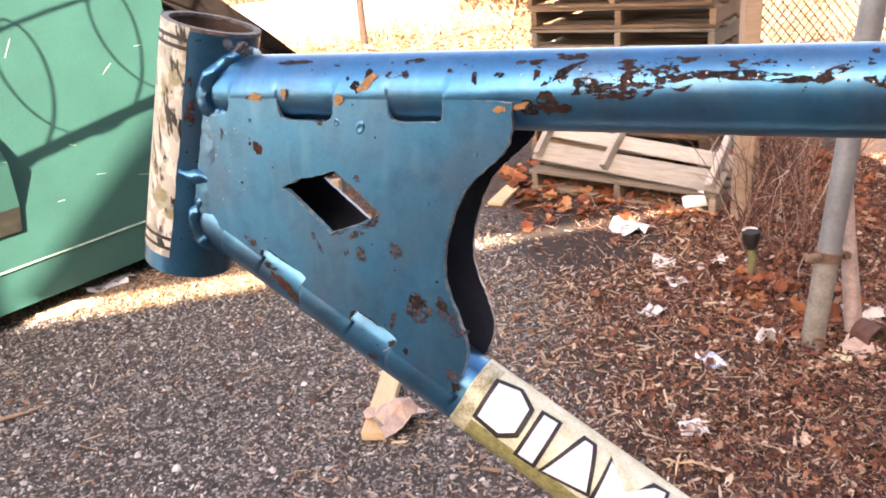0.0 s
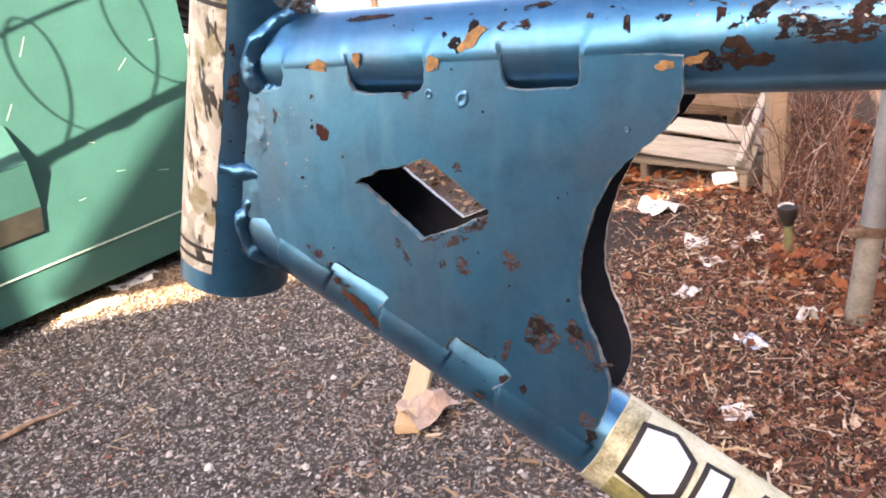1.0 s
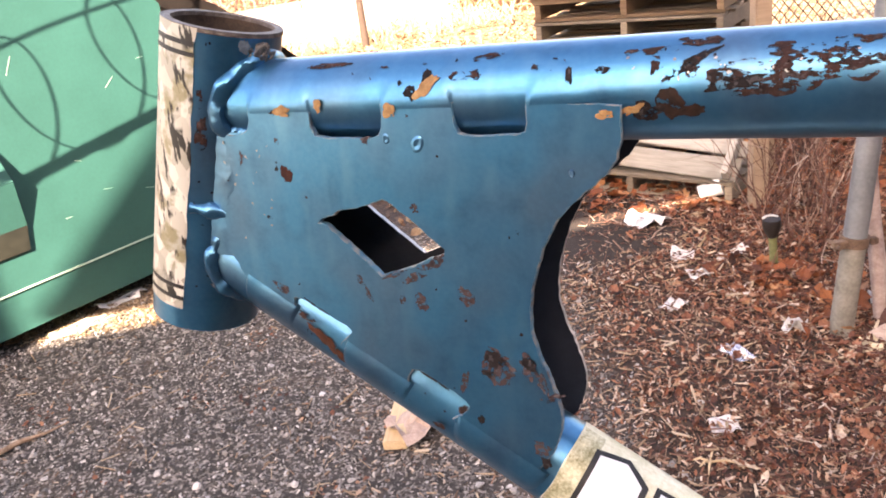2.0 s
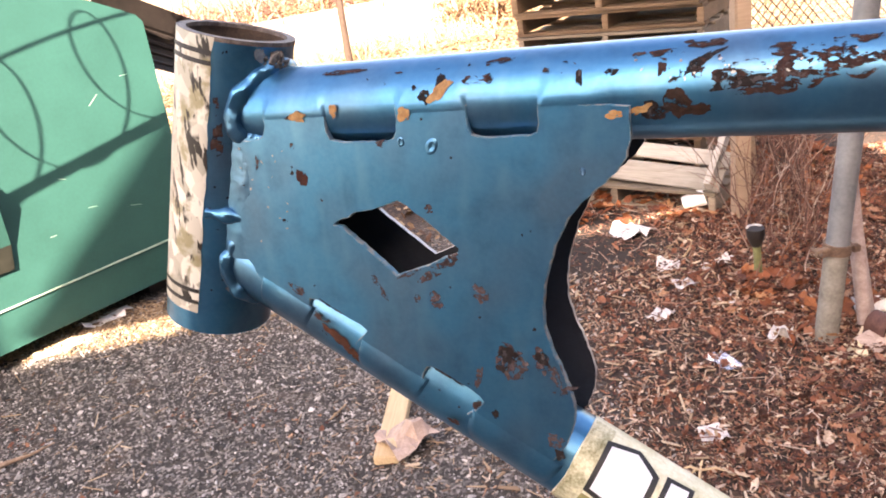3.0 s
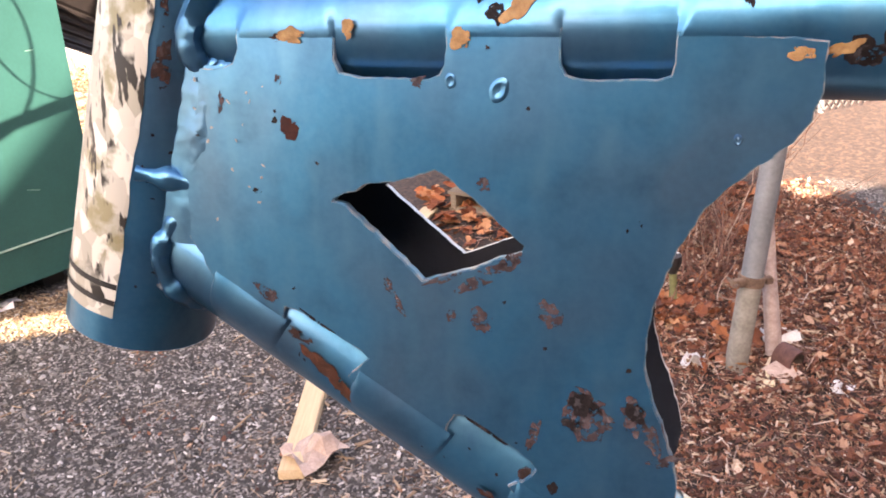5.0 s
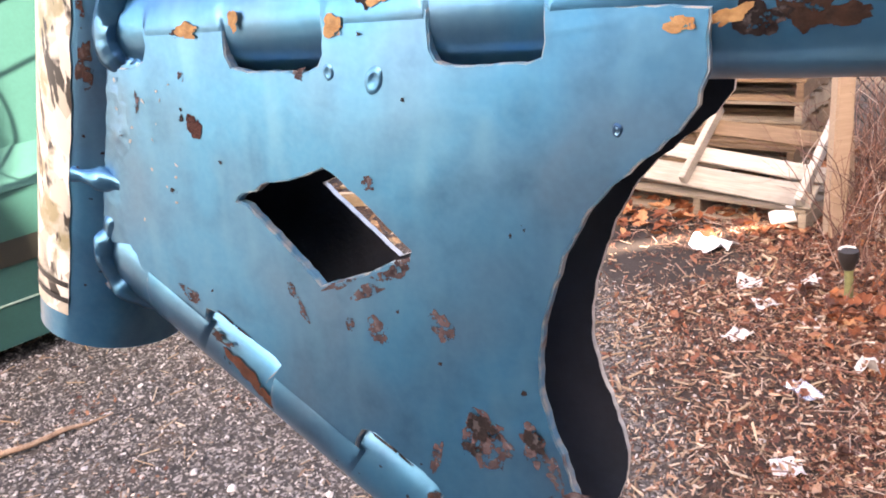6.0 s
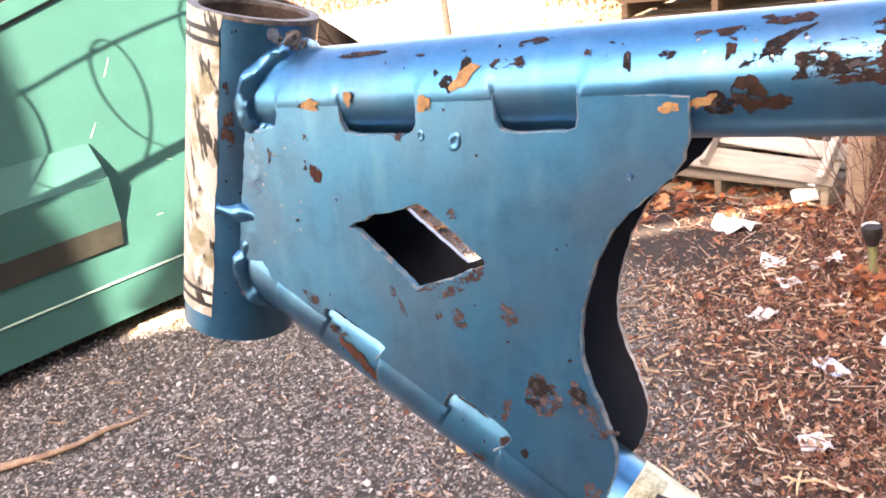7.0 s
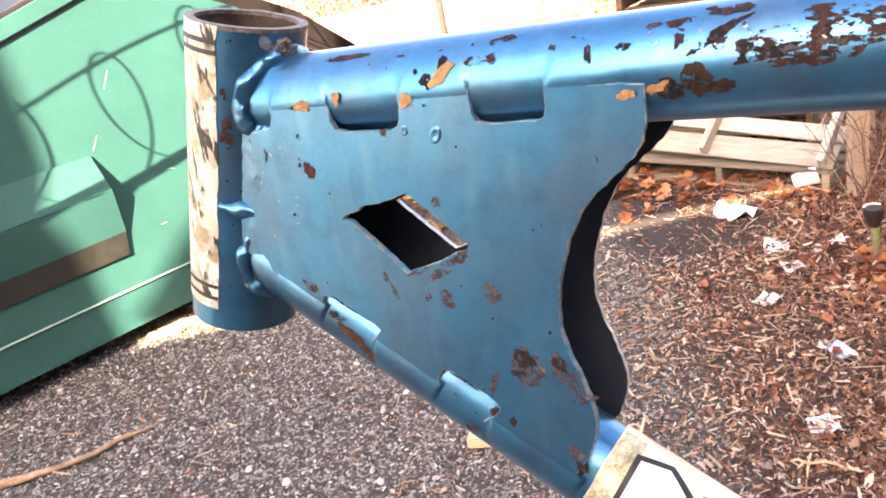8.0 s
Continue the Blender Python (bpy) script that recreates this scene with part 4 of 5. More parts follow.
# wire coil on a leaning post, out of the way above; its shadow falls on the dumpster
wire = thing("wire_post", pose(-3.60, 0.10, 0), "steel post with a cable and a coil of fence wire", "fence wire")
part("shaft", sweep([(0, 0, -0.02), (0, 0.1, 2.35)], 0.05, 16), GALV, wire, smooth=True)
start, stop = Vector((0.0, 0.14, 2.25)), Vector((2.06, 2.22, 2.77))
part("cable", sweep([start.lerp(stop, k / 12) for k in range(13)], 0.016, 8), WIRE, wire, smooth=True)
axis = (stop - start).normalized()
w = (axis.cross(Vector((0, 0, 1)))).cross(axis).normalized()
coil = []
for k in range(500):
    f = k / 499
    a = f * math.tau * 6.0 + 0.6
    coil.append(start.lerp(stop, f) + w * (0.31 + 0.03 * math.sin(f * 9)) + 0.21 * math.cos(a) * axis + 0.33 * math.sin(a) * w)
part("coil", sweep(coil, 0.0042, 6), WIRE, wire, smooth=True)
part("loose_wire", sweep([start.lerp(stop, k / 30) + w * (0.25 + 0.33 * math.sin(2.6 * k / 30)) for k in range(31)], 0.006, 6), WIRE, wire, smooth=True)

# ---- pole, post and pipes ----
pole = thing("steel_pole", pose(1.434, 2.569, 0), "grey galvanised steel pole leaning in leaves", "pole")
part("shaft", sweep([(-0.004, 0, -0.05), (0.031, 0.003, 0.40), (0.169, 0.019, 2.2)], 0.0400, 36), GALV, pole, smooth=True)
part("sleeve", pipe_bm((-0.002, 0, -0.02), (0.0285, 0.003, 0.37), 0.0422, 0.0395, 36), SLEEVE, pole, "rough dirty lower sleeve", smooth=True)
part("clamp", pipe_bm((0.0273, 0.003, 0.355), (0.0303, 0.003, 0.393), 0.049, 0.041, 28), BROWN_STEEL, pole, "rusty clamp band", smooth=True)
part("clamp_lug", box_bm((0.05, 0.03, 0.03), (-0.036, -0.018, 0.376), 0.004), BROWN_STEEL, pole)
part("clamp_lug", box_bm((0.03, 0.03, 0.026), (0.088, -0.012, 0.370), 0.004), BROWN_STEEL, pole)
part("bolt", sweep([(-0.052, -0.05, 0.376), (-0.052, 0.03, 0.376)], 0.007, 8), BROWN_STEEL, pole)
for x, y, dx, r in ((1.600, 2.59, -0.020, 0.027), (1.650, 2.63, -0.045, 0.014)):
    pipe = thing("pipe", pose(x, y, 0), "rusty pinkish steel pipe leaning beside the pole", "pipe", "pipes beside the pole")
    part("shaft", pipe_bm((0, 0, 0.025), (dx, 0.14, 0.66), r, r - 0.006, 28), PINK_STEEL, pipe, smooth=True, second=BORE)
fitting = part("pipe_fitting", pipe_bm((-0.014, 0.035, 0.004), (0.016, -0.040, -0.004), 0.047, 0.036, 28), RED_STEEL, smooth=True, second=BORE)
fitting.matrix_world = pose(1.615, 2.515, 0.052)
tagged(fitting, "short rusty red pipe collar lying in leaves", "pipe fitting")
post = thing("wooden_post", pose(1.675, 3.835, 0), "weathered square wooden fence post", "post")
part("shaft", box_bm((0.080, 0.080, 1.9), (-0.004, 0, 0.93), 0.007), POSTW, post)
slat = thing("leaning_slat", pose(1.90, 4.22, 0), "thin pale wooden slat leaning by the fence post", "slat")
part("board", box_bm((0.06, 0.02, 1.3), (-0.03, 0, 0.64), 0.003, pose(0, 0, 0, 0, -6, 20)), POSTW, slat)
stake = thing("far_stake", pose(-0.6, 11.45, 0), "dark brown wooden stake beyond the dry grass", "stake")
part("shaft", sweep([(0, 0, -0.03), (0.02, 0, 0.9), (0.0, 0, 1.9)], [0.055, 0.05, 0.045], 10), DARKBARK, stake, smooth=True)
light = thing("garden_stake", pose(1.435, 3.13, 0), "green stake with a black cap and pale rim", "stake")
part("stem", sweep([(0, 0, -0.02), (-0.004, 0, 0.10), (-0.012, 0, 0.19)], [0.019, 0.017, 0.018], 14), GREENSTEM, light, smooth=True)
part("cap", sweep([(-0.012, 0, 0.165), (-0.014, 0, 0.20), (-0.015, 0, 0.225), (-0.016, 0, 0.25)], [0.020, 0.034, 0.041, 0.037], 20, lumps=0.12, seed=3), LID, light, "black cap", smooth=True)
part("rim", sweep([(-0.016 + 0.034 * math.cos(a), 0.034 * math.sin(a), 0.251) for a in (0.3 + 0.2 * k for k in range(13))], 0.006, 8), PAPER, light, "pale broken rim", smooth=True)

# ---- pallets ----


def board(w, d, h, seed):
    """A sawn board with eased, slightly uneven edges."""
    rng = random.Random(seed)
    bm = box_bm((w, d, h), (0, 0, 0), 0.003)
    for v in bm.verts:
        v.co.z += 0.004 * noise.noise((v.co.x * 3, v.co.y * 3, seed))
        v.co.y += rng.uniform(-0.0015, 0.0015)
    me = bpy.data.meshes.new("board")
    bmesh.ops.recalc_face_normals(bm, faces=bm.faces)
    bm.to_mesh(me)
    bm.free()
    return me


def lay(name, me, material, parent, m):
    if not me.materials:
        me.materials.append(material)
    ob = new(name, me)
    ob.parent = parent
    ob.matrix_basis = m
    return ob


def pallet_thing(m, label, material, deck, width=1.2, depth=1.0, flip=False, seed=0):
    """A pallet: bottom boards, three stringers, deck boards. Its front lower edge starts at the origin."""
    rng = random.Random(seed)
    p = thing("pallet", m, label, "pallet", "pallet pile")
    b = board(width, 0.105, 0.018, seed)
    s = board(0.04, depth, 0.088, seed + 50)
    for i in range(3):
        lay("bottom_board", b, material, p, pose(width / 2 + rng.uniform(-0.01, 0.01), 0.055 + i * (depth - 0.11) / 2, 0.010, 0, 0, rng.uniform(-0.6, 0.6)))
        lay("stringer", s, material, p, pose(0.025 + i * (width - 0.05) / 2, depth / 2, 0.064, 0, 0, rng.uniform(-0.5, 0.5)))
    for i in range(deck):
        if not flip or i % 2 == 0:
            lay("deck_board", b, material, p, pose(width / 2 + rng.uniform(-0.015, 0.015), 0.055 + i * (depth - 0.11) / max(1, deck - 1), 0.1185, 0, 0, rng.uniform(-0.8, 0.8)))
    return p


PAL_AT = Matrix.Translation((0.69, 4.72, 0)) @ pose(0, 0, 0, 0, 0, -43)
pallet_thing(PAL_AT, "grey weathered wooden pallet lying in leaves", PALLET, 3, 1.2, 0.42, seed=1)
tilt = PAL_AT @ pose(0.0, 0.03, 0.185, 41, 3.2, 0)
lean = thing("pallet", tilt, "pale broken pallet leaning tilted against the stack", "pallet", "pallet pile")
wide, narrow, strut = board(1.2, 0.135, 0.018, 21), board(1.2, 0.095, 0.018, 23), board(0.036, 0.50, 0.07, 22)
# pale boards lightened further for sun; the brown third board stands for shade
for i, (me, y, wood_kind) in enumerate(((wide, 0.07, PALEWOOD), (narrow, 0.215, PALEWOOD), (board(1.2, 0.095, 0.018, 24), 0.40, BROWNWOOD))):
    lay("deck_board", me, wood_kind, lean, pose(0.6 + (0, 0.01, -0.01)[i], y, 0.010, 0, 0, (0.4, -0.8, 1.0)[i]))
for i, x in enumerate((0.05, 0.52, 1.15)):
    lay("stringer", strut, PALEWOOD, lean, pose(x, 0.26, 0.055, 0, 0, (0.8, -1.5, 0.5)[i]))
STACK_AT = Matrix.Translation((0.80, 5.24, 0)) @ pose(0, 0, 0, 0, 0, -37)
for k in range(10):
    rng = random.Random(k + 31)
    m = STACK_AT @ pose(rng.uniform(-0.03, 0.03), rng.uniform(0.0, 0.05), 0.001 + k * 0.1295, 0, 0, rng.uniform(-1.2, 1.2))
    pallet_thing(m, "grey weathered wooden pallet in a tall stack", BROWNWOOD if k % 3 else PALLET, 6, 1.2, 1.0, seed=k + 40)

# broken wooden frame behind the dumpster
frame_wood = thing("broken_pallet", pose(-1.1, 5.2, 0), "broken yellow wooden pallet frame lying behind the dumpster", "pallet")
for a, b, wid, hgt in (((-0.33, 0.06, 0.05), (0.55, -0.13, 0.05), 0.05, 0.09), ((-0.17, 0.82, 0.05), (0.62, 0.76, 0.05), 0.05, 0.09), ((-0.05, 1.86, 0.05), (0.72, 1.84, 0.05), 0.05, 0.09), ((-0.30, 0.10, 0.108), (0.06, 1.94, 0.108), 0.10, 0.018), ((0.13, 0.05, 0.108), (0.32, 0.86, 0.108), 0.10, 0.018)):
    a, b = Vector(a), Vector(b)
    d = b - a
    bm = box_bm((d.length, wid, hgt), (0, 0, 0), 0.003)
    bmesh.ops.transform(bm, matrix=Matrix.Translation((a + b) / 2) @ pose(0, 0, 0, 0, 0, math.degrees(math.atan2(d.y, d.x))), verts=bm.verts)
    part("board", bm, FRESH, frame_wood)
stick = thing("wooden_board", pose(-0.16, 2.90, 0) @ pose(0, 0, 0.022, 0, 0, 80), "pale freshly sawn board lying on the asphalt", "board")
part("plank", box_bm((1.27, 0.085, 0.036), (0, 0, 0), 0.004), FRESH, stick)
debris = thing("wooden_board", pose(0.50, 4.62, 0.012) @ pose(0, 0, 0, 0, 0, 62), "short pale board end lying by the pallets", "board")
part("plank", box_bm((0.32, 0.10, 0.02), (0, 0, 0), 0.003), FRESH, debris)


# ---- litter ----
def crumple(name, x, y, size, tall, seed, label, category, material, turn=0.0, z=0.0, group=""):
    """A crumpled sheet of paper or film resting on the ground: flat facets between sharp folds."""
    rng = random.Random(seed)
    bm, n = bmesh.new(), 6
    vs = [[None] * n for _ in range(n)]
    for i in range(n):
        for j in range(n):
            a, b = i / (n - 1) - 0.5, j / (n - 1) - 0.5
            q = Vector((a * 1.9 + seed * 1.3, b * 1.9, seed * 0.37))
            up = abs(noise.noise(q)) * 1.2 + 0.2 * abs(noise.noise(q * 3.1))
            cut = 1 + 0.10 * noise.noise((math.cos(math.atan2(b, a)) * 1.1 + seed, math.sin(math.atan2(b, a)) * 1.1, 2.0))
            vs[i][j] = bm.verts.new((size[0] * 1.05 * (a * cut + rng.uniform(-0.03, 0.03)), size[1] * 1.05 * (b * cut + rng.uniform(-0.03, 0.03)), tall * up * 1.1))
    for i in range(n - 1):
        for j in range(n - 1):
            corner = (i in (0, n - 2)) and (j in (0, n - 2))
            if not (corner and rng.random() < 0.25):
                bm.faces.new((vs[i][j], vs[i + 1][j], vs[i + 1][j + 1], vs[i][j + 1]))
    bmesh.ops.delete(bm, geom=[v for v in bm.verts if not v.link_faces], context="VERTS")
    bmesh.ops.triangulate(bm, faces=bm.faces)
    low = min(v.co.z for v in bm.verts)
    for v in bm.verts:
        v.co.z -= low
    bmesh.ops.solidify(bm, geom=bm.faces[:], thickness=0.0012)
    ob = part(name, bm, material)
    ob.matrix_world = pose(x, y, z + 0.004, 0, 0, turn)
    return tagged(ob, label, category, group)


crumple("paper_scrap", 1.09, 3.86, (0.17, 0.16), 0.09, 3, "crumpled white paper lying on dark soil", "paper", WHITEP, 20)
crumple("paper_scrap", 1.12, 3.40, (0.11, 0.10), 0.05, 5, "torn white paper lying among leaves", "paper", PAPER, 70)
crumple("paper_scrap", 1.33, 3.34, (0.15, 0.08), 0.04, 8, "flattened white paper lying among leaves", "paper", PAPER, 10)
crumple("plastic_film", 0.93, 2.95, (0.11, 0.08), 0.04, 11, "clear crumpled plastic film on leaves", "plastic film", FILM, 30)
crumple("plastic_film", 0.81, 2.12, (0.08, 0.09), 0.04, 13, "clear crumpled plastic film on leaves", "plastic film", FILM, 80)
crumple("plastic_film", 1.12, 3.18, (0.10, 0.09), 0.04, 15, "clear crumpled plastic film on leaves", "plastic film", FILM, 0)
crumple("paper_scrap", 1.29, 2.62, (0.10, 0.08), 0.07, 17, "small upright white paper scrap in leaves", "paper", PAPER, 45)
crumple("paper_scrap", 1.47, 2.44, (0.09, 0.09), 0.04, 19, "crumpled yellowed paper at the pole's foot", "paper", YELLOWP, 0)
crumple("wrapper", 1.02, 2.52, (0.07, 0.12), 0.05, 23, "silver snack wrapper crumpled among leaves", "wrapper", FOIL, 20)
crumple("paper_scrap", 1.22, 2.98, (0.07, 0.06), 0.04, 25, "small white paper scrap among leaves", "paper", PAPER, 0)
crumple("paper_scrap", 1.72, 2.72, (0.16, 0.11), 0.06, 27, "crumpled white paper behind the pipes", "paper", PAPER, 0)
crumple("paper_scrap", 1.72, 2.33, (0.09, 0.07), 0.03, 28, "small white paper scrap among leaves", "paper", PAPER, 40)
crumple("paper_scrap", -0.19, 2.36, (0.17, 0.17), 0.09, 31, "damp brown paper crumpled over the board", "paper", TANPAPER, 30, 0.03)
crumple("plastic_bag", -1.74, 3.93, (0.26, 0.14), 0.06, 35, "white plastic bag scrap beside the dumpster", "plastic bag", PAPER, 40)
crumple("plastic_bag", -1.50, 5.62, (0.55, 0.32), 0.15, 37, "white plastic bag draped by the broken pallet", "plastic bag", PAPER, 70)
crumple("plastic_bag", -0.86, 6.38, (0.34, 0.26), 0.10, 39, "white plastic bag lying inside the broken pallet", "plastic bag", PAPER, 0)
crumple("paper_scrap", -1.86, 3.67, (0.30, 0.09), 0.03, 41, "flattened pale paper lying in wood shavings", "paper", YELLOWP, 30)
card = part("cardboard", box_bm((0.11, 0.10, 0.005), (0, 0, 0), 0.001), TANPAPER)
card.matrix_world = pose(1.56, 2.46, 0.03, 12, -6, 20)
tagged(card, "flat pinkish cardboard scrap resting on leaves", "cardboard")
cup = thing("paper_cup", pose(1.49, 4.02, 0.074) @ pose(0, 0, 0, 108, 0, -112), "white paper cup lying on its side in leaves", "cup")
part("body", pipe_bm((0, 0, -0.060), (0, 0, 0.060), 0.052, 0.0505, 28), WHITEP, cup, smooth=True)
for v in cup.children[0].data.vertices:
    v.co.x *= 1 - 2.9 * (v.co.z + 0.060)
    v.co.y *= 1 - 2.9 * (v.co.z + 0.060)
part("bottom", sweep([(0, 0, 0.054), (0, 0, 0.056)], 0.0340, 28), WHITEP, cup)
part("rim", pipe_bm((0, 0, -0.063), (0, 0, -0.059), 0.0545, 0.050, 28), WHITEP, cup, smooth=True)
twig = thing("fallen_twig", pose(-2.10, 2.49, 0.012), "long brown fallen twig on the asphalt", "twig")
part("stem", sweep([(-0.30, -0.04, 0), (0, 0, 0.008), (0.15, 0.05, 0.004), (0.27, 0.09, 0.012), (0.36, 0.19, 0.006), (0.44, 0.22, 0.006), (0.50, 0.27, 0.004)], [0.017, 0.016, 0.014, 0.013, 0.010, 0.006, 0.003], 9, lumps=0.12, seed=2), DRYBARK, twig, smooth=True)
reed = thing("fallen_twig", pose(1.30, 3.62, 0.010), "thin curved straw lying on the soil", "twig")
part("stem", sweep([(-0.09, -0.17, 0), (-0.02, -0.08, 0.004), (0.02, 0.0, 0.006), (0.0, 0.08, 0.004)], [0.006, 0.006, 0.005, 0.003], 7), FRESH, reed, smooth=True)

# ---- chain-link fence, brush ----
fence = thing("chain_link_fence", Matrix.Translation((2.05, 5.55, 0)) @ pose(0, 0, 0, 0, 0, 17), "sagging grey chain-link fence behind the yard", "fence")
bm_v, bm_f = [], []


def rod(a, b, r):
    """A thin three-sided wire, added to the shared lists."""
    a, b = Vector(a), Vector(b)
    d = (b - a).normalized()
    u = d.cross(Vector((0.3, 0.9, 0.2))).normalized()
    w = d.cross(u)
    k = len(bm_v)
    for p in (a, b):
        for i in range(3):
            t = i * math.tau / 3
            bm_v.append(p + r * (math.cos(t) * u + math.sin(t) * w))
    bm_f.extend([(k + i, k + (i + 1) % 3, k + 3 + (i + 1) % 3, k + 3 + i) for i in range(3)])


for i in range(-26, 70):
    x0 = i * 0.085
    for s in (1, -1):
        a, b = [x0, 0.0], [x0 + s * 1.6, 1.6]
        lo, hi = 0.0, 4.6
        if s > 0:
            t0, t1 = max(0, (lo - x0) / 1.6), min(1, (hi - x0) / 1.6)
        else:
            t0, t1 = max(0, (x0 - hi) / 1.6), min(1, (x0 - lo) / 1.6)
        if t1 > t0:
            rod((x0 + s * 1.6 * t0, 0.006 * s, 1.6 * t0 + 0.02), (x0 + s * 1.6 * t1, 0.006 * s, 1.6 * t1 + 0.02), 0.005)
raw("wire_mesh", bm_v, bm_f, WIRE, fence)
for x in (0.0, 2.3, 4.6):
    part("fence_post", sweep([(x, 0.04, -0.03), (x, 0.04, 1.7)], 0.028, 14), GALV, fence, smooth=True)
part("top_rail", sweep([(0, 0.02, 1.62), (4.6, 0.02, 1.62)], 0.02, 12), GALV, fence, smooth=True)


# ---- loose pieces in great number ----
def heap(name, material, proto_v, proto_f, spots, label, category):
    """Many small copies of one shape, joined into one mesh. spots: place, three turns and three scales of each."""
    v, f = np.array(proto_v, float), np.array(proto_f, int)
    n = len(spots)
    place, turn, scale = spots[:, :3], spots[:, 3:6], spots[:, 6:9]
    (cx, cy, cz), (sx, sy, sz) = np.cos(turn).T, np.sin(turn).T
    rot = np.empty((n, 3, 3))
    rot[:, 0] = np.stack([cz * cy, cz * sy * sx - sz * cx, cz * sy * cx + sz * sx], -1)
    rot[:, 1] = np.stack([sz * cy, sz * sy * sx + cz * cx, sz * sy * cx - cz * sx], -1)
    rot[:, 2] = np.stack([-sy, cy * sx, cy * cx], -1)
    allv = np.einsum("nij,nkj->nki", rot, v[None] * scale[:, None]) + place[:, None]
    allf = (f[None] + (np.arange(n) * len(v))[:, None, None]).reshape(-1, f.shape[1])
    me = bpy.data.meshes.new(name)
    me.from_pydata(allv.reshape(-1, 3).tolist(), [], allf.tolist())
    me.materials.append(material)
    me.update()
    return tagged(new(name, me), label, category, kind="stuff")


def spots(n, xs, ys, z, tilt, size, stretch=(1, 1, 1), keep=None, seed=0):
    """Random spots in a rectangle of the plan."""
    g = np.random.default_rng(seed)
    x, y = g.uniform(*xs, n), g.uniform(*ys, n)
    s = g.uniform(*size, n) ** 1.0
    out = np.stack([x, y, g.uniform(*z, n), g.normal(0, tilt, n), g.normal(0, tilt, n), g.uniform(0, 6.28, n), s * stretch[0] * g.uniform(0.7, 1.3, n), s * stretch[1] * g.uniform(0.7, 1.3, n), s * stretch[2] * g.uniform(0.7, 1.3, n)], -1)
    return out if keep is None else out[keep(x, y, g)]


t = (1 + 5**0.5) / 2
ICO_V = np.array([(-1, t, 0), (1, t, 0), (-1, -t, 0), (1, -t, 0), (0, -1, t), (0, 1, t), (0, -1, -t), (0, 1, -t), (t, 0, -1), (t, 0, 1), (-t, 0, -1), (-t, 0, 1)]) / 1.9
ICO_V = ICO_V * (1 + 0.18 * np.sin(np.arange(12) * 2.7))[:, None]
ICO_F = [(0, 11, 5), (0, 5, 1), (0, 1, 7), (0, 7, 10), (0, 10, 11), (1, 5, 9), (5, 11, 4), (11, 10, 2), (10, 7, 6), (7, 1, 8), (3, 9, 4), (3, 4, 2), (3, 2, 6), (3, 6, 8), (3, 8, 9), (4, 9, 5), (2, 4, 11), (6, 2, 10), (8, 6, 7), (9, 8, 1)]
LEAF_R = [1.0, 0.72, 0.90, 0.62, 0.78, 0.50, 0.66, 0.58, 0.70, 0.66, 0.95, 0.60]
LEAF_V = [(0, 0, 0)] + [(0.8 * r * math.cos(k * math.tau / 12), 0.55 * r * math.sin(k * math.tau / 12), 0.30 * r * r * (0.2 + abs(math.sin(k * math.tau / 12 + 0.4)) * (0.6 + 0.5 * math.cos(k * 2.1)))) for k, r in enumerate(LEAF_R)]
LEAF_F = [(0, 1 + k, 1 + (k + 1) % 12) for k in range(12)]


def curled(length, width, curl, bend, lobes, seed):
    """A dry leaf: a ribbed strip with pointed ends and a wavy edge, curled up at the sides and bent along its rib."""
    rng, v, f = random.Random(seed), [], []
    for i in range(6):
        u = i / 5 * 2 - 1
        half = width * (1 - abs(u) ** 2.2) ** 0.8 * (1 + lobes * math.sin(i * 2.9 + seed)) + 0.04
        for j in (-1, 0, 1):
            v.append((length * u + 0.06 * rng.uniform(-1, 1), j * half, curl * abs(j) * half + bend * u * u + 0.10 * rng.uniform(-1, 1)))
    for i in range(5):
        for j in range(2):
            a = 3 * i + j
            f.append((a, a + 3, a + 4, a + 1))
    return v, f


CURL_A, CURL_B, CURL_C = curled(1.0, 0.42, 0.8, 0.30, 0.35, 1), curled(1.0, 0.24, 0.5, -0.25, 0.15, 2), curled(0.8, 0.55, 0.35, 0.12, 0.45, 3)
CHIP_V = [(x, y, z) for z in (-1, 1) for x, y in ((-1, -0.6), (1, -1), (0.8, 0.9), (-1, 0.7))]
CHIP_F = [(0, 1, 2, 3), (4, 5, 6, 7), (0, 1, 5, 4), (1, 2, 6, 5), (2, 3, 7, 6), (3, 0, 4, 7)]


def edge_x(y):
    return 0.12 * y - 0.12


def dry(x, y):
    """Nought in the damp dark hollow before the pallets, one away from it."""
    return np.clip(np.hypot(x - 0.80, 0.8 * (y - 3.9)) * 5 - 1.4, 0.03, 1)


def drift(x, y):
    """How thick the litter lies: wind-blown patches of it, from 0 to 1."""
    return np.clip(0.55 + 0.30 * np.sin(5.1 * x + 2.0 * y + 1.3) * np.sin(3.7 * y - 2.2 * x) + 0.28 * np.sin(11.0 * x - 6.5 * y) * np.sin(8.3 * y + 4.0 * x + 0.7), 0, 1)


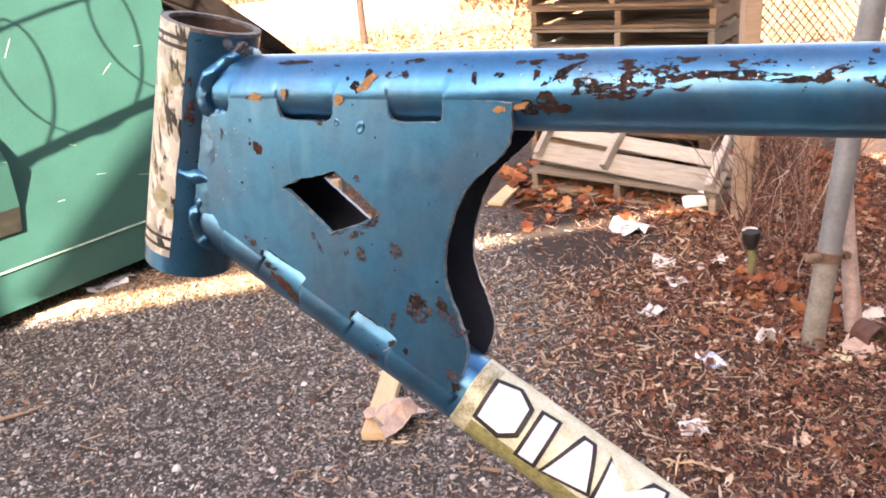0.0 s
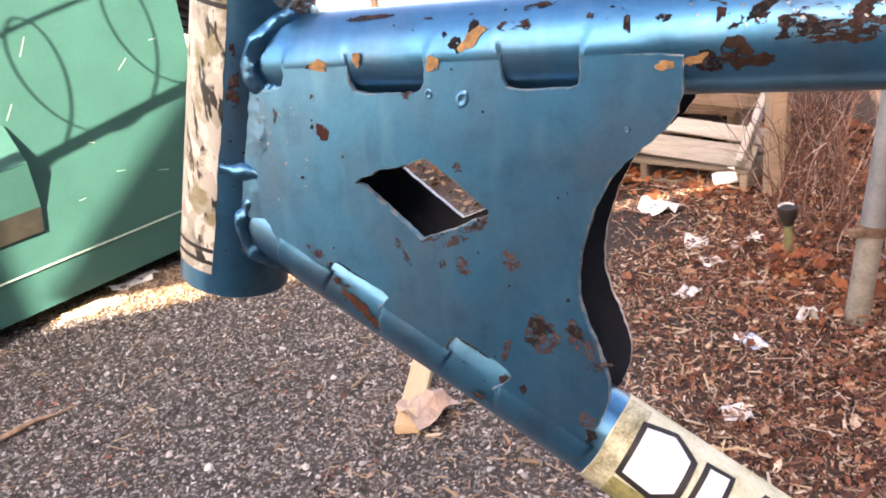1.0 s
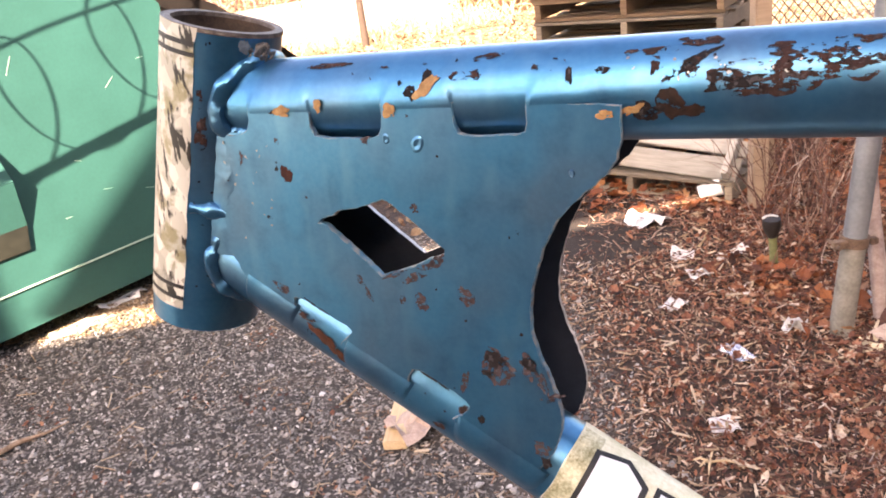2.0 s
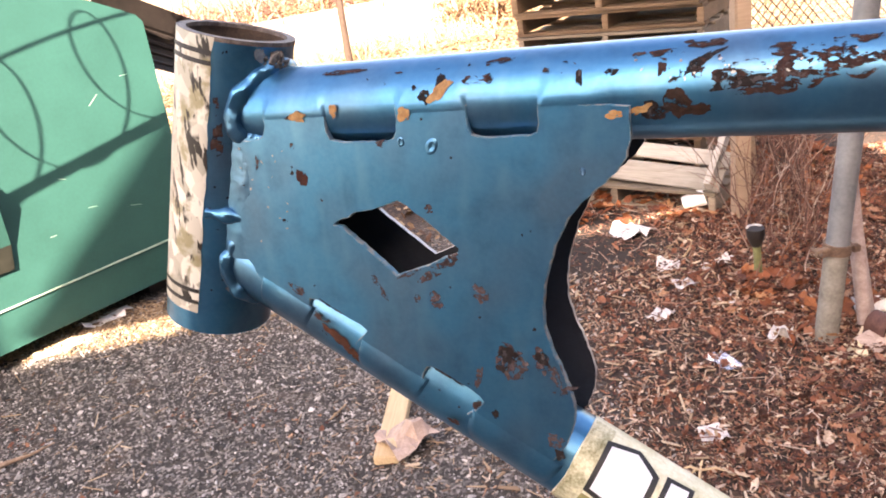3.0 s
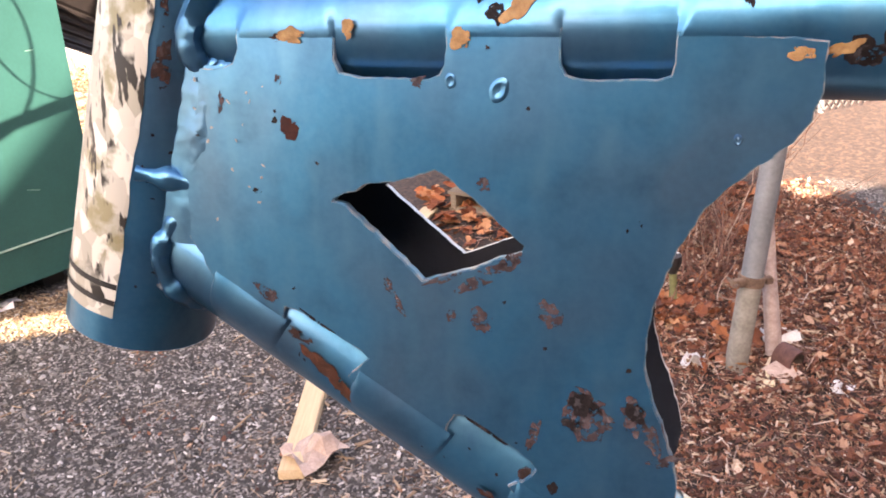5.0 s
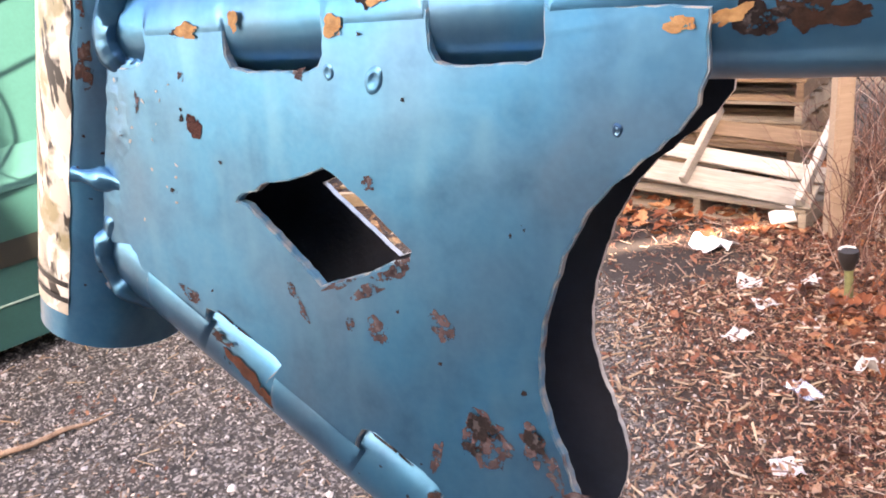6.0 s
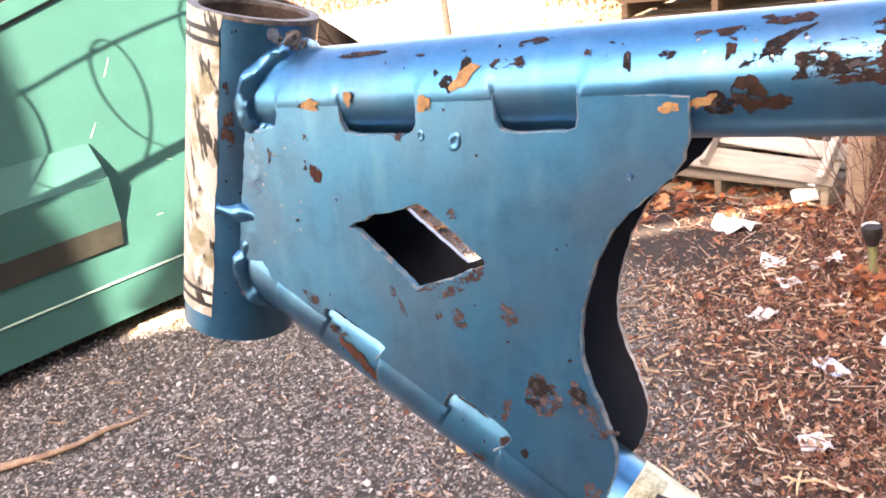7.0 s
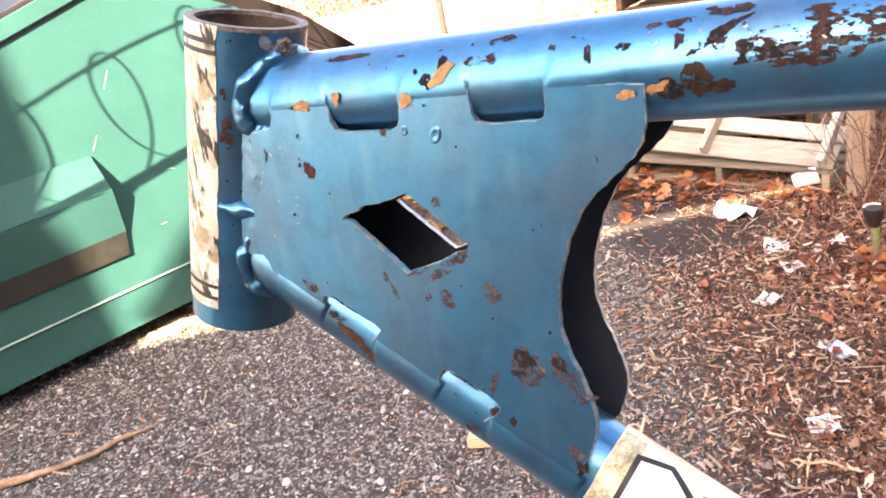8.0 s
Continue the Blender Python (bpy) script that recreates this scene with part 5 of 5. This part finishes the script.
heap("gravel", PEBBLE, CHIP_V, CHIP_F, spots(30000, (-3.2, 0.9), (1.35, 4.0), (0.0, 0.004), 0.6, (0.0028, 0.0070), (1.35, 0.65, 0.4), lambda x, y, g: g.random(len(x)) < np.clip(0.95 - (x - edge_x(y) - 0.15) * 1.8, 0.10, 1) * dry(x, y), 1), "grey and white grit loose on the asphalt", "gravel")
heap("gravel", PEBBLE, ICO_V, ICO_F, spots(1500, (-3.2, 1.0), (1.35, 4.0), (0.001, 0.006), 0.5, (0.006, 0.014), (1.3, 1, 0.6), lambda x, y, g: g.random(len(x)) < np.clip(0.95 - (x - edge_x(y) - 0.15) * 1.6, 0.1, 1) * dry(x, y), 2), "larger pale stones loose on the asphalt", "gravel")
heap("wood_chips", CHIPS, CHIP_V, CHIP_F, spots(17000, (-2.6, 2.4), (1.35, 4.2), (0.003, 0.009), 0.25, (0.003, 0.011), (1.4, 0.40, 0.14), lambda x, y, g: g.random(len(x)) < np.clip(0.45 + (x - edge_x(y) + 0.6) * 0.9, 0.12, 1) * np.clip(dry(x, y), 0.25, 1), 3), "pale wood chips and bark scattered on the ground", "wood chips")
for k, (proto, n) in enumerate(((CURL_A, 10000), (CURL_B, 13000), (CURL_C, 6000))):
    heap("fallen_leaves", LEAVES, *proto, spots(n, (0.25, 3.3), (1.3, 4.6), (0.006, 0.024), 0.55, (0.007, 0.019), (1, 1, 1), lambda x, y, g: g.random(len(x)) < np.clip((x - edge_x(y) - 0.20 - 0.3 * np.maximum(0, y - 2.9)) * 1.2, 0.09, 1) * (0.35 + drift(x, y)) * np.clip(dry(x, y), 0.3, 1) * (x < 2.85 + 0.3 * g.random(len(x))), 40 + k), "brown and russet fallen leaves", "leaves")
for k, proto in enumerate(((LEAF_V, LEAF_F), CURL_C)):
    heap("fallen_leaves", OAK, *proto, spots(420, (0.55, 2.6), (3.5, 5.2), (0.008, 0.030), 0.32, (0.03, 0.075), (1, 1, 1), lambda x, y, g: (y > 4.02 - 0.5 * np.clip(x - 0.9, 0, 1)) & (g.random(len(x)) < np.clip((y - 3.4) * 1.1, 0.1, 1)), 5 + 50 * k), "large russet oak leaves by the pallets", "leaves")
for k, (proto, n) in enumerate((((CHIP_V, CHIP_F), 26000), (CURL_B, 34000))):
    heap("leaf_crumbs", CRUMBS, *proto, spots(n, (0.0, 3.2), (1.3, 4.6), (0.003, 0.016), 0.6, (0.003, 0.012), (1.3, 0.42 + 0.5 * k, 0.07 + 0.9 * k), lambda x, y, g: g.random(len(x)) < np.clip((x - edge_x(y) - 0.05 - 0.25 * np.maximum(0, y - 2.9)) * 1.6, 0.05, 1) * (0.30 + drift(x, y)) * np.clip(dry(x, y), 0.4, 1) * (x < 2.95), 6 + 60 * k), "crumbled leaves and bark over the soil", "leaves")
heap("wood_shavings", SAWDUST, CHIP_V, CHIP_F, spots(15000, (-2.6, -0.5), (3.5, 4.15), (0.002, 0.012), 0.4, (0.003, 0.011), (1.4, 0.6, 0.15), lambda x, y, g: np.abs(y - 3.83) < 0.28 * g.random(len(x)) ** 0.5, 7), "pale wood shavings along the dumpster's foot", "wood shavings")
heap("dry_leaf_litter", STRAWS, LEAF_V, LEAF_F, spots(7000, (-5.5, 2.4), (5.0, 12.2), (0.006, 0.05), 0.45, (0.03, 0.09), (1, 1, 1), lambda x, y, g: y > 6.6 + 0.6 * g.random(len(x)), 8), "dry tan leaf litter in the sun", "leaves")
heap("dry_grass", STRAWS, CHIP_V, CHIP_F, spots(7000, (-9, 6), (6.9, 14.6), (0.02, 0.10), 0.7, (0.05, 0.13), (1.4, 0.03, 0.03), lambda x, y, g: y < 13.5 + 0.27 * x, 9), "dry grass stems in the sun", "grass")
heap("dry_grass", SHAVINGS, CHIP_V, CHIP_F, spots(9000, (-7, 5), (11.2, 15.2), (0.03, 0.14), 0.5, (0.06, 0.18), (0.035, 0.03, 1.2), lambda x, y, g: (y < 13.7 + 0.27 * x) & (y > 12.2 + 0.27 * x - 0.9 * drift(0.4 * x, 0.3 * y)) & (g.random(len(x)) < drift(0.5 * x, 0.8 * y)), 19), "tufts of tall dry grass along the pavement", "grass")
heap("dry_grass", STRAWS, *CURL_B, spots(4500, (0.2, 3.6), (12.4, 14.9), (0.02, 0.50), 1.0, (0.05, 0.13), (1.2, 0.7, 1.0), lambda x, y, g: np.hypot(x - 1.9, y - 13.7) < 1.25 * g.random(len(x)) ** 0.4, 21), "tangled dry grass clump behind the pallets", "grass")
heap("far_brush", TWIGS, CHIP_V, CHIP_F, spots(9000, (-16, 12), (15, 33), (0.03, 0.45), 0.9, (0.10, 0.40), (1.5, 0.03, 0.03), lambda x, y, g: (y > 20.0 + 0.29 * x) & (y < 27 + 0.29 * x), 10), "brown brush beyond the pavement", "brush")
heap("far_brush", STRAWS, *CURL_B, spots(9000, (-16, 12), (15, 33), (0.03, 0.25), 0.9, (0.08, 0.25), (1.3, 0.5, 1.0), lambda x, y, g: (y > 20.0 + 0.29 * x) & (y < 27 + 0.29 * x), 22), "dead leaves and grass beyond the pavement", "brush")
kerb_log = thing("timber_edging", pose(0, 19.95, 0, 0, 0, 16), "weathered brown timber edging along the pavement", "timber edging")
for k in range(8):
    part("timber", box_bm((2.42, 0.20, 0.19), (-11 + 2.45 * k, 0.02 * math.sin(k * 2.3), 0.085), 0.02), POSTW, kerb_log)


def thicket(name, roots, seed, label, category):
    """Thin bent stems with side twigs, joined into one mesh; roots: place, height and thickness of each."""
    rng, v, f = random.Random(seed), [], []

    def stem(at, way, length, r, steps):
        p, d, start, tip = Vector(at), Vector(way).normalized(), len(v), []
        for k in range(steps + 1):
            a = d.cross(Vector((0.3, 0.8, 0.4))).normalized()
            b = d.cross(a)
            rr = r * (1 - 0.75 * k / steps)
            for q in range(3):
                v.append(p + rr * (math.cos(q * math.tau / 3) * a + math.sin(q * math.tau / 3) * b))
            tip.append((p.copy(), d.copy()))
            d = (d + Vector((rng.gauss(0, 0.17), rng.gauss(0, 0.17), rng.gauss(-0.02, 0.10)))).normalized()
            p = p + d * (length / steps)
        for k in range(steps):
            for q in range(3):
                a, b = start + 3 * k + q, start + 3 * k + (q + 1) % 3
                f.append((a, b, b + 3, a + 3))
        return tip

    for x, y, h, r in roots:
        main = stem((x, y, -0.01), (rng.gauss(0, 0.22), rng.gauss(0, 0.22), 1.0), h, r, 8)
        for _ in range(rng.randint(2, 5)):
            p, d = main[rng.randint(2, 7)]
            stem(p, d + Vector((rng.gauss(0, 0.7), rng.gauss(0, 0.7), rng.gauss(0.1, 0.4))), h * rng.uniform(0.15, 0.4), 0.55 * r, 5)
    return tagged(raw(name, v, f, TWIGS), label, category, kind="stuff")


brush_rng = random.Random(71)
ROOTS = []
while len(ROOTS) < 190:
    x, y = brush_rng.uniform(1.5, 2.8), brush_rng.uniform(3.2, 4.8)
    if 0.435 * y < x < 0.54 * y:
        ROOTS.append((x, y, brush_rng.uniform(0.25, 0.95), brush_rng.uniform(0.0022, 0.0048)))
thicket("brush_stems", ROOTS, 72, "tangled thin reddish brush stems behind the pole", "brush")
thicket("brush_stems", [(1.385, 3.10, 0.26, 0.004), (1.30, 2.95, 0.22, 0.004), (1.33, 3.02, 0.15, 0.003), (1.60, 3.05, 0.30, 0.004), (1.55, 3.2, 0.35, 0.004), (1.66, 3.0, 0.24, 0.003), (1.50, 2.9, 0.16, 0.003)], 74, "few thin dead stems round the stake", "brush")
heap("fallen_leaves", STRAWS, LEAF_V, LEAF_F, spots(1200, (-2.4, 0.2), (4.2, 7.2), (0.005, 0.03), 0.45, (0.03, 0.07), (1, 1, 1), None, 14), "dry leaves in the shade behind the dumpster", "leaves")
heap("fallen_leaves", OAK, *CURL_C, spots(190, (1.15, 1.9), (2.3, 3.4), (0.010, 0.035), 0.4, (0.025, 0.060), (1, 1, 1), lambda x, y, g: np.hypot(x - 1.45, (y - 3.0) * 0.8) < 0.4 * g.random(len(x)) ** 0.5, 15), "russet leaves gathered round the stake", "leaves")
CLUMPS = ((-1.05, 2.80), (-0.55, 2.60), (-0.80, 2.72), (-0.30, 2.34), (-0.9, 3.25), (-0.45, 2.1), (-1.72, 2.85), (0.1, 2.55), (-0.2, 1.75), (-1.3, 2.3))
heap("fallen_leaves", LEAVES, LEAF_V, LEAF_F, np.concatenate([spots(22, (x - 0.10, x + 0.10), (y - 0.09, y + 0.09), (0.004, 0.012), 0.4, (0.006, 0.020), (1, 1, 1), None, 20 + k) for k, (x, y) in enumerate(CLUMPS)]), "small brown leaf clumps on the asphalt", "leaves")
heap("straw_slivers", SHAVINGS, CHIP_V, CHIP_F, spots(900, (-2.6, 2.4), (1.4, 4.0), (0.006, 0.016), 0.12, (0.015, 0.045), (1.0, 0.055, 0.05), lambda x, y, g: g.random(len(x)) < np.clip(0.3 + (x - edge_x(y) + 0.4) * 0.8, 0.45, 1) * dry(x, y), 16), "pale straw slivers and splinters", "straw")
for k, (proto, n) in enumerate(((CURL_A, 1500), (CURL_C, 900))):
    heap("fallen_leaves", LEAVES, *proto, spots(n, (0.45, 2.95), (1.35, 4.2), (0.014, 0.036), 0.6, (0.014, 0.034), (1, 1, 1), lambda x, y, g: g.random(len(x)) < np.clip((x - 0.5) * 1.1, 0.03, 1) * np.clip(1.8 * drift(x, y) - 0.4, 0.05, 1) * np.clip(dry(x, y), 0.1, 1), 80 + k), "larger curled russet and tan leaves", "leaves")
heap("wood_chips", SHAVINGS, CHIP_V, CHIP_F, spots(650, (-0.2, 2.6), (1.35, 4.0), (0.012, 0.026), 0.25, (0.010, 0.026), (1.3, 0.28, 0.08), lambda x, y, g: g.random(len(x)) < np.clip(dry(x, y), 0.2, 1), 83), "pale split wood chips lying on the leaves", "wood chips")
stalk = thing("dry_stalk", pose(0.70, 1.96, 0.012), "dry split plant stalk lying on leaves", "stalk")
for k, (a, r) in enumerate(((-20, 0.085), (60, 0.05), (160, 0.06), (245, 0.06), (200, 0.04))):
    part("stem", sweep([(0, 0, 0.004), (0.5 * r * math.cos(radians(a)), 0.5 * r * math.sin(radians(a)), 0.016), (r * math.cos(radians(a)), r * math.sin(radians(a)), 0.004)], [0.004, 0.004, 0.002], 6), FRESH, stalk, smooth=True)
heap("fallen_leaves", LEAVES, *CURL_A, spots(7500, (1.2, 2.95), (1.5, 4.2), (0.010, 0.030), 0.65, (0.009, 0.023), (1, 1, 1), lambda x, y, g: g.random(len(x)) < np.clip((x - 1.15) * 1.5, 0.1, 1) * (0.4 + drift(x, y)), 17), "thick russet and tan leaves beside the pole", "leaves")
heap("leaf_stems", TWIGS, CHIP_V, CHIP_F, spots(9000, (0.5, 2.95), (1.4, 4.3), (0.010, 0.034), 0.3, (0.012, 0.045), (1.0, 0.045, 0.045), lambda x, y, g: g.random(len(x)) < np.clip((x - 0.45) * 0.9, 0.05, 1) * (0.3 + drift(x, y)), 18), "thin leaf stems and twigs among the leaves", "twigs")
heap("gravel", PEBBLE, ICO_V, ICO_F, spots(9000, (-3.2, 2.6), (-2.5, 1.36), (0.0, 0.004), 0.5, (0.004, 0.009), (1.2, 1, 0.6), lambda x, y, g: g.random(len(x)) < np.clip(0.95 - (x - edge_x(y) - 0.15) * 1.8, 0.15, 1), 30), "grey and white grit loose on the asphalt", "gravel")
heap("leaf_crumbs", CRUMBS, CHIP_V, CHIP_F, spots(9000, (-0.2, 3.0), (-2.5, 1.32), (0.003, 0.014), 0.5, (0.005, 0.015), (1.4, 0.42, 0.07), lambda x, y, g: g.random(len(x)) < np.clip((x - edge_x(y)) * 1.6, 0.05, 1) * (0.30 + drift(x, y)), 31), "crumbled leaves and bark over the soil", "leaves")
heap("fallen_leaves", LEAVES, LEAF_V, LEAF_F, spots(3800, (0.1, 3.0), (-2.5, 1.32), (0.004, 0.024), 0.4, (0.014, 0.042), (1, 1, 1), lambda x, y, g: g.random(len(x)) < np.clip((x - edge_x(y) - 0.2) * 1.3, 0.04, 1) * (0.3 + drift(x, y)), 32), "brown and russet fallen leaves", "leaves")
